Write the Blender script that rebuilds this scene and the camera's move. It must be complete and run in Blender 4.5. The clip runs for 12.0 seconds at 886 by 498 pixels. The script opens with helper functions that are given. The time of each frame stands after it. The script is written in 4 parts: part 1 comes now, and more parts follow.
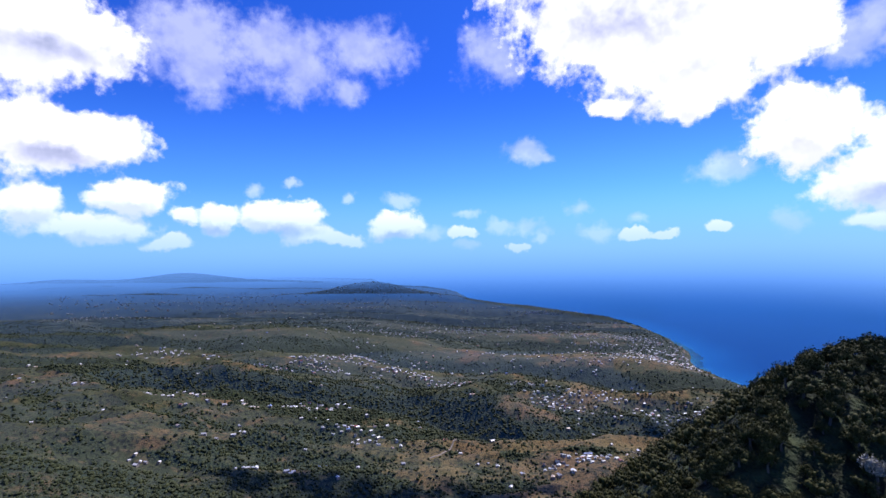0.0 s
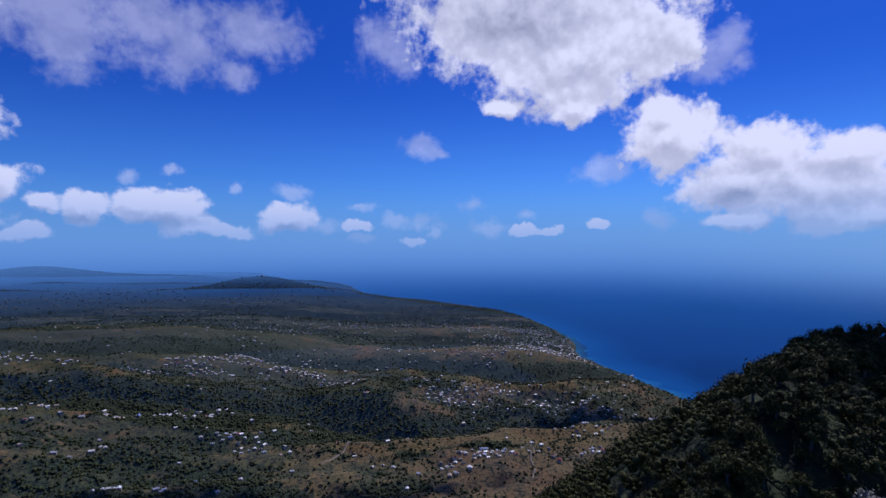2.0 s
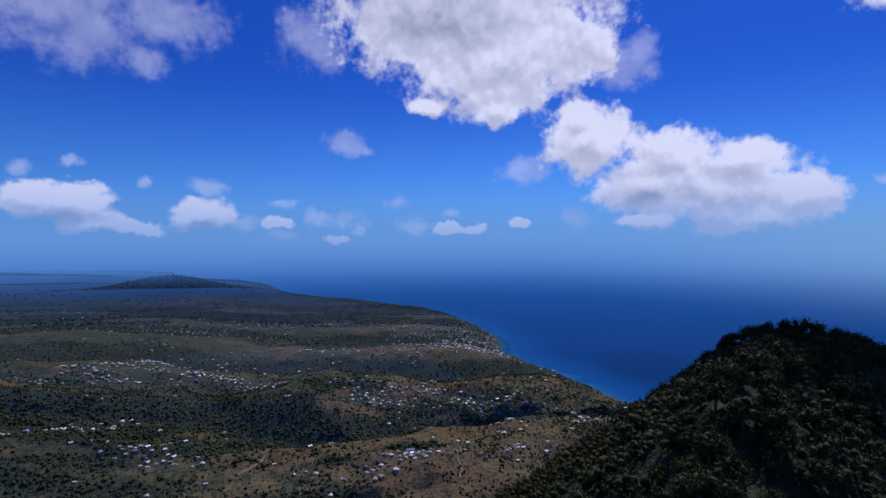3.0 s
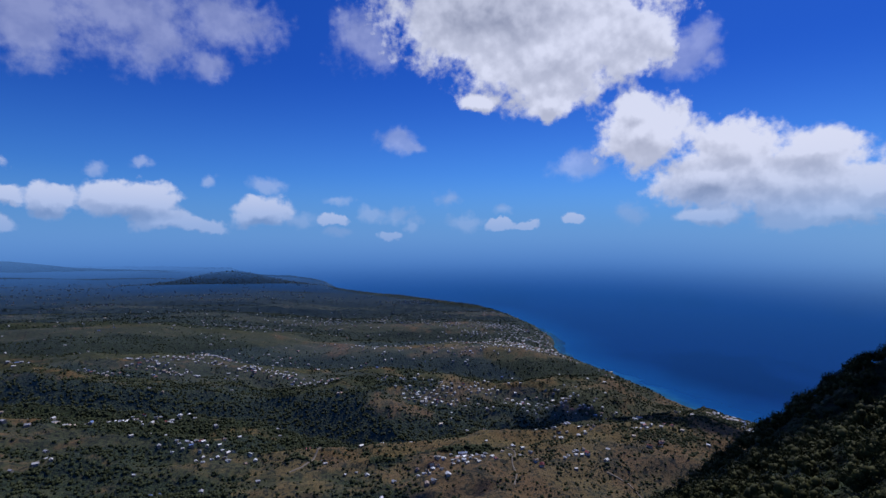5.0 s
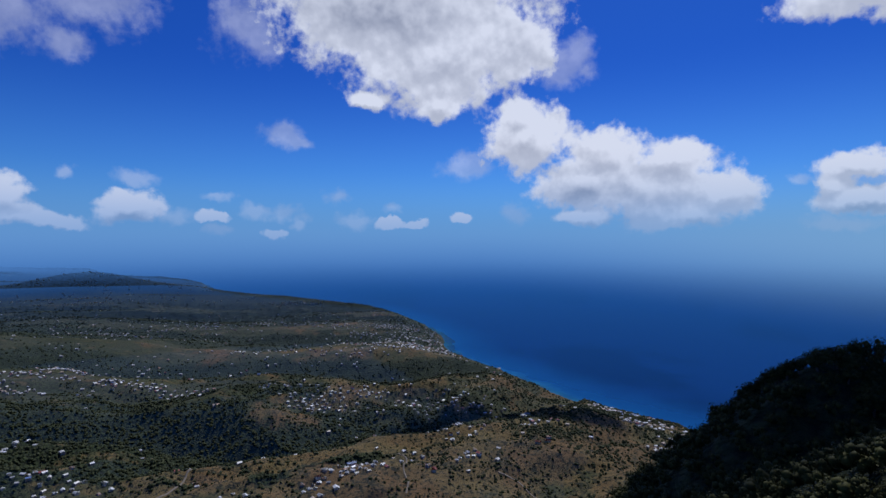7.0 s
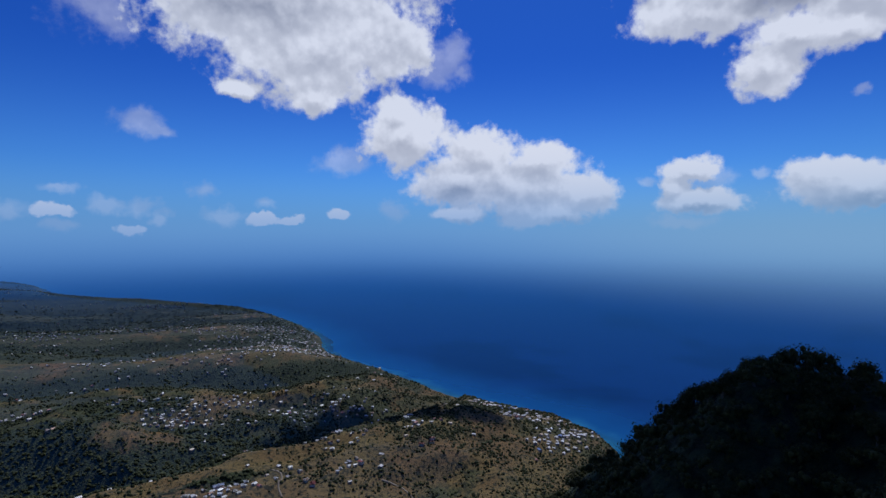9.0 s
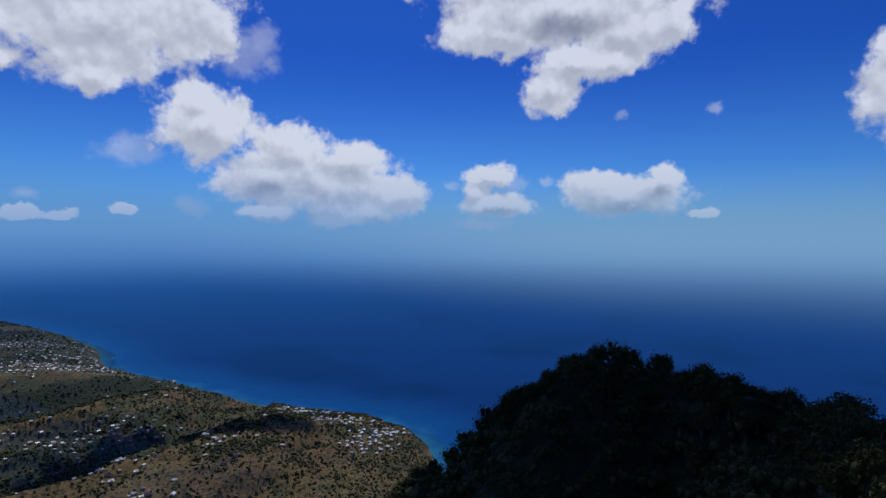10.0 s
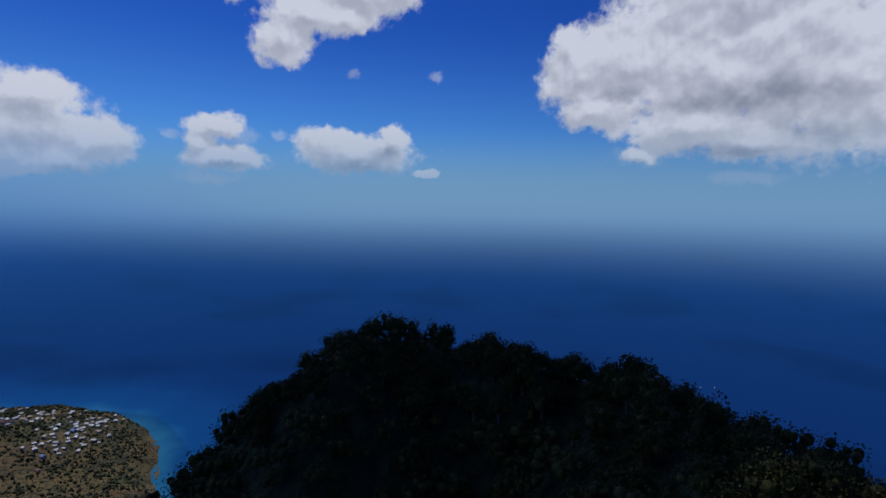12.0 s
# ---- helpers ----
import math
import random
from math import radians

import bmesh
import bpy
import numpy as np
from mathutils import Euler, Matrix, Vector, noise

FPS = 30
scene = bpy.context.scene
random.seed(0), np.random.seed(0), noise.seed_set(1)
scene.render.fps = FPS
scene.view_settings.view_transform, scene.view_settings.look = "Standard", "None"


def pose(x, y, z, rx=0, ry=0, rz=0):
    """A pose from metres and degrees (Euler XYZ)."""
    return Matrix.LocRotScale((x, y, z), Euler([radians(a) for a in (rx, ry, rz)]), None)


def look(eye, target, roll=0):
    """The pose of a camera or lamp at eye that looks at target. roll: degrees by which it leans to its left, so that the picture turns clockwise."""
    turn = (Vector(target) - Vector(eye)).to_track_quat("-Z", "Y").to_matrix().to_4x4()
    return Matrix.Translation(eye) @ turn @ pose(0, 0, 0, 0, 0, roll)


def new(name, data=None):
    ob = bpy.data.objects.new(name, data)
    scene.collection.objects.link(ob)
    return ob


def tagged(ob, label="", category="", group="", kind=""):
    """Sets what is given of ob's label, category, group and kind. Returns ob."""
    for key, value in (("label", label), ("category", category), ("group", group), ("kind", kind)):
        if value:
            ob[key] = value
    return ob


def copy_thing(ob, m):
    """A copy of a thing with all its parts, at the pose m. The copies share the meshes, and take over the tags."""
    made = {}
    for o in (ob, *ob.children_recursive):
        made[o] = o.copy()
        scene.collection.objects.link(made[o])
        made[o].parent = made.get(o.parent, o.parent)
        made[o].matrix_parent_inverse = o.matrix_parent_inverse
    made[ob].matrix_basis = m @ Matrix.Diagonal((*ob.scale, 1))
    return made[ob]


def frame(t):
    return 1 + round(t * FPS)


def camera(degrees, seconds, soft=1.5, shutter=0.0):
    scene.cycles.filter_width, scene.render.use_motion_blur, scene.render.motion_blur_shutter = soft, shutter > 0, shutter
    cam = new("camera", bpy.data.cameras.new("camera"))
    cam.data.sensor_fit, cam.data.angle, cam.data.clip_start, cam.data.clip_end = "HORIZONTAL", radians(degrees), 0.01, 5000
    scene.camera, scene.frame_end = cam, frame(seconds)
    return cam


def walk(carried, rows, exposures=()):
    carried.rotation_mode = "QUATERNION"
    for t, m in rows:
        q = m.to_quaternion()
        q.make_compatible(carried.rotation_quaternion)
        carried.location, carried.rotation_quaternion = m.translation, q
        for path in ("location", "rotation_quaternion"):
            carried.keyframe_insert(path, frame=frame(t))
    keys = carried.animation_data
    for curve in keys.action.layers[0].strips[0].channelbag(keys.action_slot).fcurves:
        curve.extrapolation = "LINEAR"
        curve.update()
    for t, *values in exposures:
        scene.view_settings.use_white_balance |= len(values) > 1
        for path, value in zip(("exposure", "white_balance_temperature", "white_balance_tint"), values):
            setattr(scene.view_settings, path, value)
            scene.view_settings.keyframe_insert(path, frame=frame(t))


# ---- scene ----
# ---- camera ----
cam = camera(77.65, 12.0, 1.5)
UNIT = 2.5   # the plan is drawn in units of this many metres; the whole place is laid out at this scale
# seconds, x, y, z in units of the plan above the sea, then the turn in degrees
ROWS = [
    (0.0, 3.08, -4.13, 244.32, 91.16, 0.58, 4.56),
    (0.5, 2.33, 1.39, 244.20, 90.97, 0.51, 1.71),
    (1.0, 1.56, 7.02, 244.07, 90.78, 0.45, -4.62),
    (1.5, 1.08, 12.60, 244.01, 90.61, 0.28, -5.67),
    (2.0, 0.83, 18.07, 243.84, 90.48, 0.16, -6.35),
    (2.5, 0.74, 23.48, 243.60, 90.36, 0.08, -6.71),
    (2.7, 0.77, 25.60, 243.55, 90.31, 0.10, -12.60),
    (3.0, 0.86, 28.75, 243.49, 90.25, 0.12, -14.18),
    (3.2, 1.06, 30.76, 243.50, 90.20, 0.14, -12.30),
    (4.8, 3.66, 45.94, 243.89, 89.93, 0.14, -8.97),
    (5.0, 4.02, 47.84, 243.92, 89.87, 0.17, -8.79),
    (5.5, 4.96, 52.64, 243.97, 89.82, 0.19, -8.30),
    (6.0, 5.91, 57.64, 244.02, 89.82, 0.15, -11.51),
    (6.5, 6.83, 62.87, 244.09, 89.79, 0.08, -17.39),
    (7.0, 7.84, 68.19, 244.21, 89.72, 0.03, -20.23),
    (7.2, 8.36, 70.33, 244.29, 89.68, 0.04, -21.45),
    (8.8, 13.60, 87.34, 245.00, 89.34, 0.23, -29.18),
    (9.0, 14.53, 89.31, 245.04, 89.34, 0.18, -32.84),
    (9.5, 17.51, 93.90, 245.03, 89.33, 0.06, -44.06),
    (10.0, 21.04, 98.24, 244.90, 89.29, -0.15, -52.22),
    (10.5, 24.83, 102.24, 244.76, 89.24, -0.40, -59.97),
    (11.0, 28.94, 105.72, 244.66, 89.22, -0.55, -66.50),
    (11.5, 33.23, 108.61, 244.51, 89.28, -0.83, -74.79),
    (11.7, 35.04, 109.53, 244.42, 89.30, -0.86, -75.55),
    (11.8, 35.94, 109.99, 244.38, 88.95, -0.87, -75.85),
    (12.0, 37.75, 110.92, 244.29, 85.05, -0.90, -79.30),
]
EXPOSURES = [(0.0, 0.94, 6050, 20), (0.5, 0.74, 5950, 20), (1.0, 0.46, 5950, 20), (1.5, 0.18, 5800, 21), (2.5, -0.08, 5700, 21), (5.0, -0.08, 5900, 14), (7.0, -0.10, 5950, 10), (9.0, -0.12, 6000, 9), (12.0, -0.34, 6100, 9)]
walk(cam, [(t, pose(x * UNIT, y * UNIT, z * UNIT, rx, ry, rz)) for t, x, y, z, rx, ry, rz in ROWS], EXPOSURES)
EYE_Z = 244.0

# ---- sky, sun ----
SUN_AZ, SUN_EL = 42.0, 56.0   # degrees from +y towards +x, degrees up
# cloud puffs: bearing, height, half width, half height in degrees
FAINT, SOLID, DARK = [], [], []
SOLID += [(16.2, 23.0, 12.8, 5.3), (17.4, 27.3, 16.8, 4.1), (19.6, 18.3, 7.2, 4.5), (12.6, 14.9, 2.1, 0.9), (19.9, 14.3, 2.4, 1.7), (26.8, 20.0, 5.0, 3.7)]  # broad cloud overhead
SOLID += [(29.0, 10.9, 4.4, 3.1), (28.0, 13.2, 2.1, 1.7), (36.8, 8.7, 4.1, 2.7), (43.0, 8.0, 3.1, 2.1), (41.0, 5.7, 6.7, 2.8), (47.4, 4.8, 3.3, 2.0), (40.4, 3.8, 2.7, 2.2), (34.6, 3.0, 2.6, 1.0), (43.8, 3.0, 4.0, 1.3), (35.4, 6.8, 5.4, 2.5)]  # tall cumulus
FAINT += [(31.0, 18.4, 2.1, 1.8), (34.0, 18.9, 1.8, 1.7), (32.5, 16.5, 1.6, 0.9), (34.7, 17.2, 1.2, 1.0), (0.9, 20.4, 3.4, 3.0)]  # ragged fringe
SOLID += [(-22.5, 4.5, 2.5, 1.5), (-19.4, 4.4, 2.6, 1.5), (-26.6, 4.2, 1.6, 1.4), (-17.9, 2.8, 2.3, 1.0), (-14.9, 2.3, 2.2, 0.7), (-9.1, 3.5, 2.9, 1.3), (-2.3, 2.9, 1.3, 0.5), (3.0, 1.3, 1.2, 0.5), (14.8, 2.5, 1.6, 0.5), (17.4, 2.3, 1.2, 0.4), (22.3, 2.9, 1.1, 0.5)]  # low row
SOLID += [(-39.9, 10.6, 6.5, 2.7), (-41.8, 5.0, 2.5, 1.7), (-34.0, 5.8, 3.5, 1.5), (-29.6, 4.2, 1.4, 0.8), (-36.6, 3.1, 4.2, 1.2), (-31.0, 1.8, 2.0, 0.7)]  # bank to the west
SOLID += [(-41.6, 19.0, 8.0, 3.6), (-45.6, 18.5, 6.1, 4.0)]  # high bank to the west
FAINT += [(-29.5, 20.3, 7.3, 3.6), (-21.8, 20.3, 5.9, 3.0)]  # its thin edge
SOLID += [(64.6, 22.5, 11.9, 3.0), (57.8, 20.6, 6.1, 2.1), (70.6, 19.7, 5.3, 2.4), (65.7, 17.6, 4.1, 2.0), (63.1, 14.9, 2.5, 2.3), (69.5, 17.3, 3.3, 1.5), (75.2, 20.1, 1.6, 2.0), (62.3, 25.7, 14.4, 2.8)]  # ragged cloud
SOLID += [(57.2, 6.8, 2.6, 1.3), (57.8, 3.8, 3.7, 1.2), (55.8, 5.2, 1.5, 1.3), (70.2, 4.6, 5.7, 2.0), (74.2, 6.2, 1.6, 1.4), (67.5, 5.3, 2.6, 1.5), (71.2, 3.4, 2.4, 0.8), (77.6, 2.9, 1.2, 0.5)]  # pair
SOLID += [(106.7, 18.1, 8.9, 4.3), (92.8, 12.8, 3.6, 3.3), (91.7, 15.5, 1.4, 1.6), (97.9, 13.5, 5.9, 4.2), (104.7, 11.9, 8.8, 5.4), (111.2, 13.4, 6.1, 6.9), (94.2, 9.1, 3.8, 1.7), (102.6, 7.4, 7.1, 2.3), (109.4, 5.8, 6.0, 2.0), (98.6, 4.8, 1.7, 0.8), (94.2, 21.7, 3.7, 1.5), (115.9, 10.5, 5.7, 6.4)]  # grey cumulus
FAINT += [(-27.8, 18.1, 4.2, 2.8), (-12.6, 20.7, 4.8, 2.6), (-19.0, 18.6, 3.7, 2.6), (-14.2, 17.2, 1.8, 1.8)]  # thin bank
FAINT += [(4.0, 11.2, 2.2, 1.3), (6.0, 10.6, 1.4, 0.7), (22.6, 8.4, 2.4, 1.5), (32.1, 17.9, 3.6, 2.5), (-6.3, 3.0, 2.4, 0.8), (1.4, 3.4, 1.6, 0.7), (4.3, 3.4, 1.5, 0.8), (5.7, 2.4, 1.0, 0.8), (9.4, 5.2, 1.2, 1.0), (11.0, 2.8, 2.1, 0.8), (27.3, 3.5, 1.3, 1.1), (-9.1, 6.0, 1.6, 0.7), (-23.2, 7.3, 1.0, 0.7), (-19.9, 7.8, 0.9, 0.6), (-14.0, 6.5, 0.7, 0.5), (-1.7, 1.7, 1.2, 0.5), (15.1, 4.0, 1.1, 0.5), (-2.3, 4.6, 1.7, 0.5)]  # wisps
FAINT += [(56.1, 1.9, 2.8, 0.6), (23.8, 8.5, 2.2, 1.2), (59.0, 5.9, 2.3, 1.3), (28.0, 3.3, 1.5, 1.0), (62.7, 6.2, 0.8, 0.5), (52.9, 5.9, 1.3, 0.6), (15.2, 3.8, 1.0, 0.6)]  # wisps by the pair
FAINT += [(107.9, 2.6, 2.9, 0.6), (98.6, 4.8, 2.5, 1.1), (78.5, 12.4, 0.7, 0.4), (69.7, 12.4, 0.7, 0.4), (62.9, 6.2, 0.8, 0.4)]  # wisps under the grey cumulus
DARK += [(12.7, 23.2, 9.8, 2.5)]  # shade
DARK += [(-21.1, 3.0, 3.3, 0.6), (-9.0, 2.5, 2.6, 0.5), (-26.8, 3.0, 1.6, 0.5), (36.6, 2.2, 2.9, 0.7), (39.0, 5.5, 2.3, 0.8), (33.6, 5.8, 3.0, 1.3), (45.9, 2.2, 2.4, 0.7), (-17.7, 3.0, 2.7, 0.6)]  # shade
DARK += [(70.2, 2.9, 4.8, 0.9), (57.8, 2.9, 2.3, 0.5), (65.2, 20.7, 7.2, 1.3), (73.3, 4.4, 2.0, 0.8)]  # shade
DARK += [(109.0, 9.8, 6.0, 1.8), (104.1, 9.4, 4.0, 1.1), (112.1, 6.5, 4.5, 1.7), (105.7, 4.9, 5.2, 0.9), (96.7, 10.5, 2.5, 0.9)]  # shade
DARK += [(-39.7, 9.2, 4.7, 1.1), (-37.7, 18.1, 8.3, 1.4)]  # shade


class Nodes:
    """Short hand for building node trees."""

    def __init__(self, tree):
        self.tree = tree
        tree.nodes.clear()

    def add(self, kind):
        return self.tree.nodes.new(kind)

    def put(self, socket, value):
        if isinstance(value, bpy.types.NodeSocket):
            self.tree.links.new(value, socket)
        elif value is not None:
            socket.default_value = value

    def math(self, op, a, b=None, c=None, clamp=False):
        node = self.add("ShaderNodeMath")
        node.operation, node.use_clamp = op, clamp
        for socket, value in zip(node.inputs, (a, b, c)):
            self.put(socket, value)
        return node.outputs[0]

    def vec(self, op, a, b=None, scale=None):
        node = self.add("ShaderNodeVectorMath")
        node.operation = op
        self.put(node.inputs[0], a)
        self.put(node.inputs[1], b)
        if scale is not None:
            self.put(node.inputs["Scale"], scale)
        return node.outputs["Value"] if op in ("LENGTH", "DOT_PRODUCT", "DISTANCE") else node.outputs[0]

    def noise(self, vector, scale, detail=4.0, rough=0.55, colour=False):
        node = self.add("ShaderNodeTexNoise")
        self.put(node.inputs["Vector"], vector)
        for key, value in (("Scale", scale), ("Detail", detail), ("Roughness", rough)):
            node.inputs[key].default_value = value
        return node.outputs["Color" if colour else "Fac"]

    def ramp(self, value, lo, hi, a=0.0, b=1.0, smooth=True):
        node = self.add("ShaderNodeMapRange")
        node.interpolation_type = "SMOOTHSTEP" if smooth else "LINEAR"
        for socket, v in zip(node.inputs, (value, lo, hi, a, b)):
            self.put(socket, v)
        return node.outputs[0]

    def mix(self, fac, a, b, blend="MIX"):
        node = self.add("ShaderNodeMix")
        node.data_type, node.blend_type = "RGBA", blend
        self.put(node.inputs[0], fac)
        for socket, value in ((node.inputs[6], a), (node.inputs[7], b)):
            self.put(socket, (*value, 1.0) if isinstance(value, tuple) and len(value) == 3 else value)
        return node.outputs[2]


def make_world():
    world = bpy.data.worlds.new("sky")
    scene.world = world
    world.use_nodes = True
    n = Nodes(world.node_tree)
    sky = n.add("ShaderNodeTexSky")
    sky.sky_type, sky.sun_disc = "NISHITA", False
    sky.sun_elevation, sky.sun_rotation = radians(SUN_EL), radians(SUN_AZ)
    sky.altitude, sky.air_density, sky.dust_density, sky.ozone_density = 200.0, 1.0, 0.6, 3.0
    tint = n.add("ShaderNodeHueSaturation")
    tint.inputs["Saturation"].default_value = SKY_SATURATION
    tint.inputs["Value"].default_value = SKY_STRENGTH
    
    way = n.add("ShaderNodeTexCoord").outputs["Generated"]
    split = n.add("ShaderNodeSeparateXYZ")
    n.put(split.inputs[0], way)
    az = n.math("DEGREES", n.math("ARCTAN2", split.outputs[0], split.outputs[1]))
    el = n.math("DEGREES", n.math("ARCSINE", split.outputs[2]))
    joined = n.add("ShaderNodeCombineXYZ")
    n.put(joined.inputs[0], az)
    n.put(joined.inputs[1], el)
    at = joined.outputs[0]
    deepening = n.mix(n.ramp(el, 4.0, 19.0), SKY_LOW, SKY_HIGH)
    n.put(tint.inputs["Color"], n.mix(1.0, sky.outputs[0], deepening, "MULTIPLY"))
    coarse = n.vec("SUBTRACT", n.noise(at, 0.22, 3.0, 0.5, True), (0.5, 0.5, 0.5))
    fine = n.vec("SUBTRACT", n.noise(at, 0.9, 5.0, 0.6, True), (0.5, 0.5, 0.5))
    bent = n.vec("ADD", n.vec("ADD", at, n.vec("SCALE", coarse, scale=2.4)), n.vec("SCALE", fine, scale=1.1))
    flat = n.vec("MULTIPLY", bent, (1, 1, 0))
    up = (0.3, 1.1, 0)

    def field(blobs, soft=0.4, shift=(0, 0, 0)):
        """Nearness to a heap of puffs: 0 in their middles, 1 at their rims."""
        total = None
        for x, y, a, b in blobs:
            d = n.vec("LENGTH", n.vec("DIVIDE", n.vec("SUBTRACT", flat, (x - shift[0], y - shift[1], 0)), (a, b, 1)))
            total = d if total is None else n.math("SMOOTH_MIN", total, d, soft)
        return total

    def crumbs(where):
        """Cauliflower heads on a coarser swell."""
        heads = n.add("ShaderNodeTexVoronoi")
        heads.feature, heads.normalize = "SMOOTH_F1", True
        for key, value in (("Scale", 0.85), ("Detail", 2.5), ("Roughness", 0.55), ("Smoothness", 0.6)):
            heads.inputs[key].default_value = value
        n.put(heads.inputs["Vector"], n.vec("ADD", where, n.vec("SCALE", fine, scale=0.8)))
        swell = n.math("SUBTRACT", n.noise(where, 0.30, 8.0, 0.54), 0.5)
        small = n.math("SUBTRACT", n.noise(where, 1.25, 7.0, 0.56), 0.5)
        rough = n.math("ADD", n.math("MULTIPLY", swell, 1.35), n.math("MULTIPLY", small, 0.55))
        return n.math("SUBTRACT", rough, n.math("MULTIPLY", n.math("SUBTRACT", heads.outputs["Distance"], 0.4), 0.34))

    def swells(where):
        """The broad rounded forms that catch the light."""
        broad = n.math("MULTIPLY", n.math("SUBTRACT", n.noise(where, 0.33, 3.0, 0.45), 0.5), 1.5)
        return n.math("ADD", broad, n.math("MULTIPLY", n.math("SUBTRACT", n.noise(where, 1.0, 2.5, 0.5), 0.5), 0.55))

    here, form, form_above = crumbs(at), swells(at), swells(n.vec("ADD", at, up))
    heap, heap_above = field(SOLID), field(SOLID, 0.4, up)
    body = n.math("ADD", n.math("SUBTRACT", 1.0, heap), here)
    mask = n.math("MULTIPLY", n.ramp(body, -0.24, 0.22), n.ramp(el, 0.0, 5.5, 0.55, 1.0))
    thin = n.math("ADD", n.math("SUBTRACT", 1.0, field(FAINT)), n.math("MULTIPLY", here, 1.5))
    cover = n.math("MAXIMUM", mask, n.ramp(thin, -0.25, 0.8, 0.0, 0.36))
    # broken cloud goes on overhead
    aloft = n.math("MULTIPLY", n.ramp(n.noise(n.vec("MULTIPLY", way, (3.0, 3.0, 3.0)), 1.3, 5.0, 0.55), 0.54, 0.66), n.ramp(el, 28.0, 38.0))
    cover = n.math("MAXIMUM", cover, aloft)
    # thin rims glow, thick hearts and flat bases are greyer, upper sides brighter
    shade = n.ramp(n.math("ADD", field(DARK, 0.4), n.math("MULTIPLY", form, -0.7)), 1.3, 0.1)
    relief = n.ramp(n.math("ADD", n.math("SUBTRACT", heap_above, heap), n.math("SUBTRACT", form, form_above)), -0.55, 0.65, -0.34, 0.30)
    heart = n.ramp(n.math("ADD", n.math("SUBTRACT", 1.0, heap), form), 0.1, 1.0, 0.0, 0.17)
    lit = n.math("SUBTRACT", n.math("ADD", 0.93, relief), n.math("ADD", n.math("MULTIPLY", shade, 0.36), heart))
    lit = n.math("MAXIMUM", lit, 0.15)
    pale = n.mix(lit, CLOUD_DARK, CLOUD_LIGHT)
    # sea haze along the skyline, and the far sea under it
    # the haze lies thicker and paler towards the east
    east = n.ramp(az, 22.0, 75.0)
    haze = n.mix(east, HAZE, HAZE_EAST)
    hazy = n.mix(n.ramp(el, -0.5, 8.0, 0.92, 0.0), tint.outputs[0], haze)
    clouds_hazy = n.mix(n.ramp(el, 0.0, 10.0, 0.62, 0.0), pale, haze)
    both = n.mix(cover, hazy, clouds_hazy)
    both = n.mix(n.ramp(n.math("ADD", el, n.math("MULTIPLY", east, 1.1)), n.math("SUBTRACT", -5.0, n.math("MULTIPLY", east, 2.8)), 1.6, 1.0, 0.0), both, FAR_SEA)
    back = n.add("ShaderNodeBackground")
    n.put(back.inputs["Color"], both)
    n.put(n.add("ShaderNodeOutputWorld").inputs[0], back.outputs[0])


SKY_STRENGTH, SKY_SATURATION = 0.078, 1.0
SKY_LOW, SKY_HIGH = (0.27, 0.62, 1.22), (0.105, 0.325, 1.0)
HAZE, HAZE_EAST, FAR_SEA = (0.145, 0.315, 0.630), (0.220, 0.395, 0.620), (0.026, 0.122, 0.40)
CLOUD_DARK, CLOUD_LIGHT = (0.17, 0.20, 0.30), (0.745, 0.755, 0.84)
make_world()
lamp = bpy.data.lights.new("sun", "SUN")
lamp.energy, lamp.angle, lamp.color = 2.9, radians(0.6), (1.0, 0.96, 0.90)
a, e = radians(SUN_AZ), radians(SUN_EL)
sun_way = Vector((math.sin(a) * math.cos(e), math.cos(a) * math.cos(e), math.sin(e)))
new("sun", lamp).matrix_world = look((0, 0, 600), Vector((0, 0, 600)) - sun_way)

# ---- materials ----
def material(name, haze_fade=None):
    """The second argument imitates haze: the surface turns see-through with its reach from the middle of the flight:
    near share, far share, power.
    """
    mat = bpy.data.materials.new(name)
    mat.use_nodes = True
    n = Nodes(mat.node_tree)
    bsdf = n.add("ShaderNodeBsdfPrincipled")
    result = bsdf.outputs[0]
    if haze_fade:
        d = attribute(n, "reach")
        path = n.math("MULTIPLY", n.math("DIVIDE", d, 6500.0), n.math("ADD", haze_fade[0], n.math("MULTIPLY", n.math("POWER", n.math("DIVIDE", d, 2500.0), haze_fade[2]), haze_fade[1])))
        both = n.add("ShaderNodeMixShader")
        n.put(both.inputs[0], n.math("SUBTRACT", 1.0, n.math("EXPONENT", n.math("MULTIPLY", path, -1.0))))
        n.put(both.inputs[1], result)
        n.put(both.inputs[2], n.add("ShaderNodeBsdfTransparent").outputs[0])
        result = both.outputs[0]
    n.put(n.add("ShaderNodeOutputMaterial").inputs[0], result)
    return mat, n, bsdf


# see-through shares that imitate haze over land and sea
LAND_HAZE_FADE, SEA_HAZE_FADE = (0.16, 0.55, 1.2), (0.0, 2.1, 0.3)


def attribute(n, name):
    node = n.add("ShaderNodeAttribute")
    node.attribute_name = name
    return node.outputs["Fac"]


def bump(n, bsdf, height, strength, distance):
    node = n.add("ShaderNodeBump")
    node.inputs["Strength"].default_value, node.inputs["Distance"].default_value = strength, distance * UNIT
    n.put(node.inputs["Height"], height)
    n.put(bsdf.inputs["Normal"], node.outputs[0])


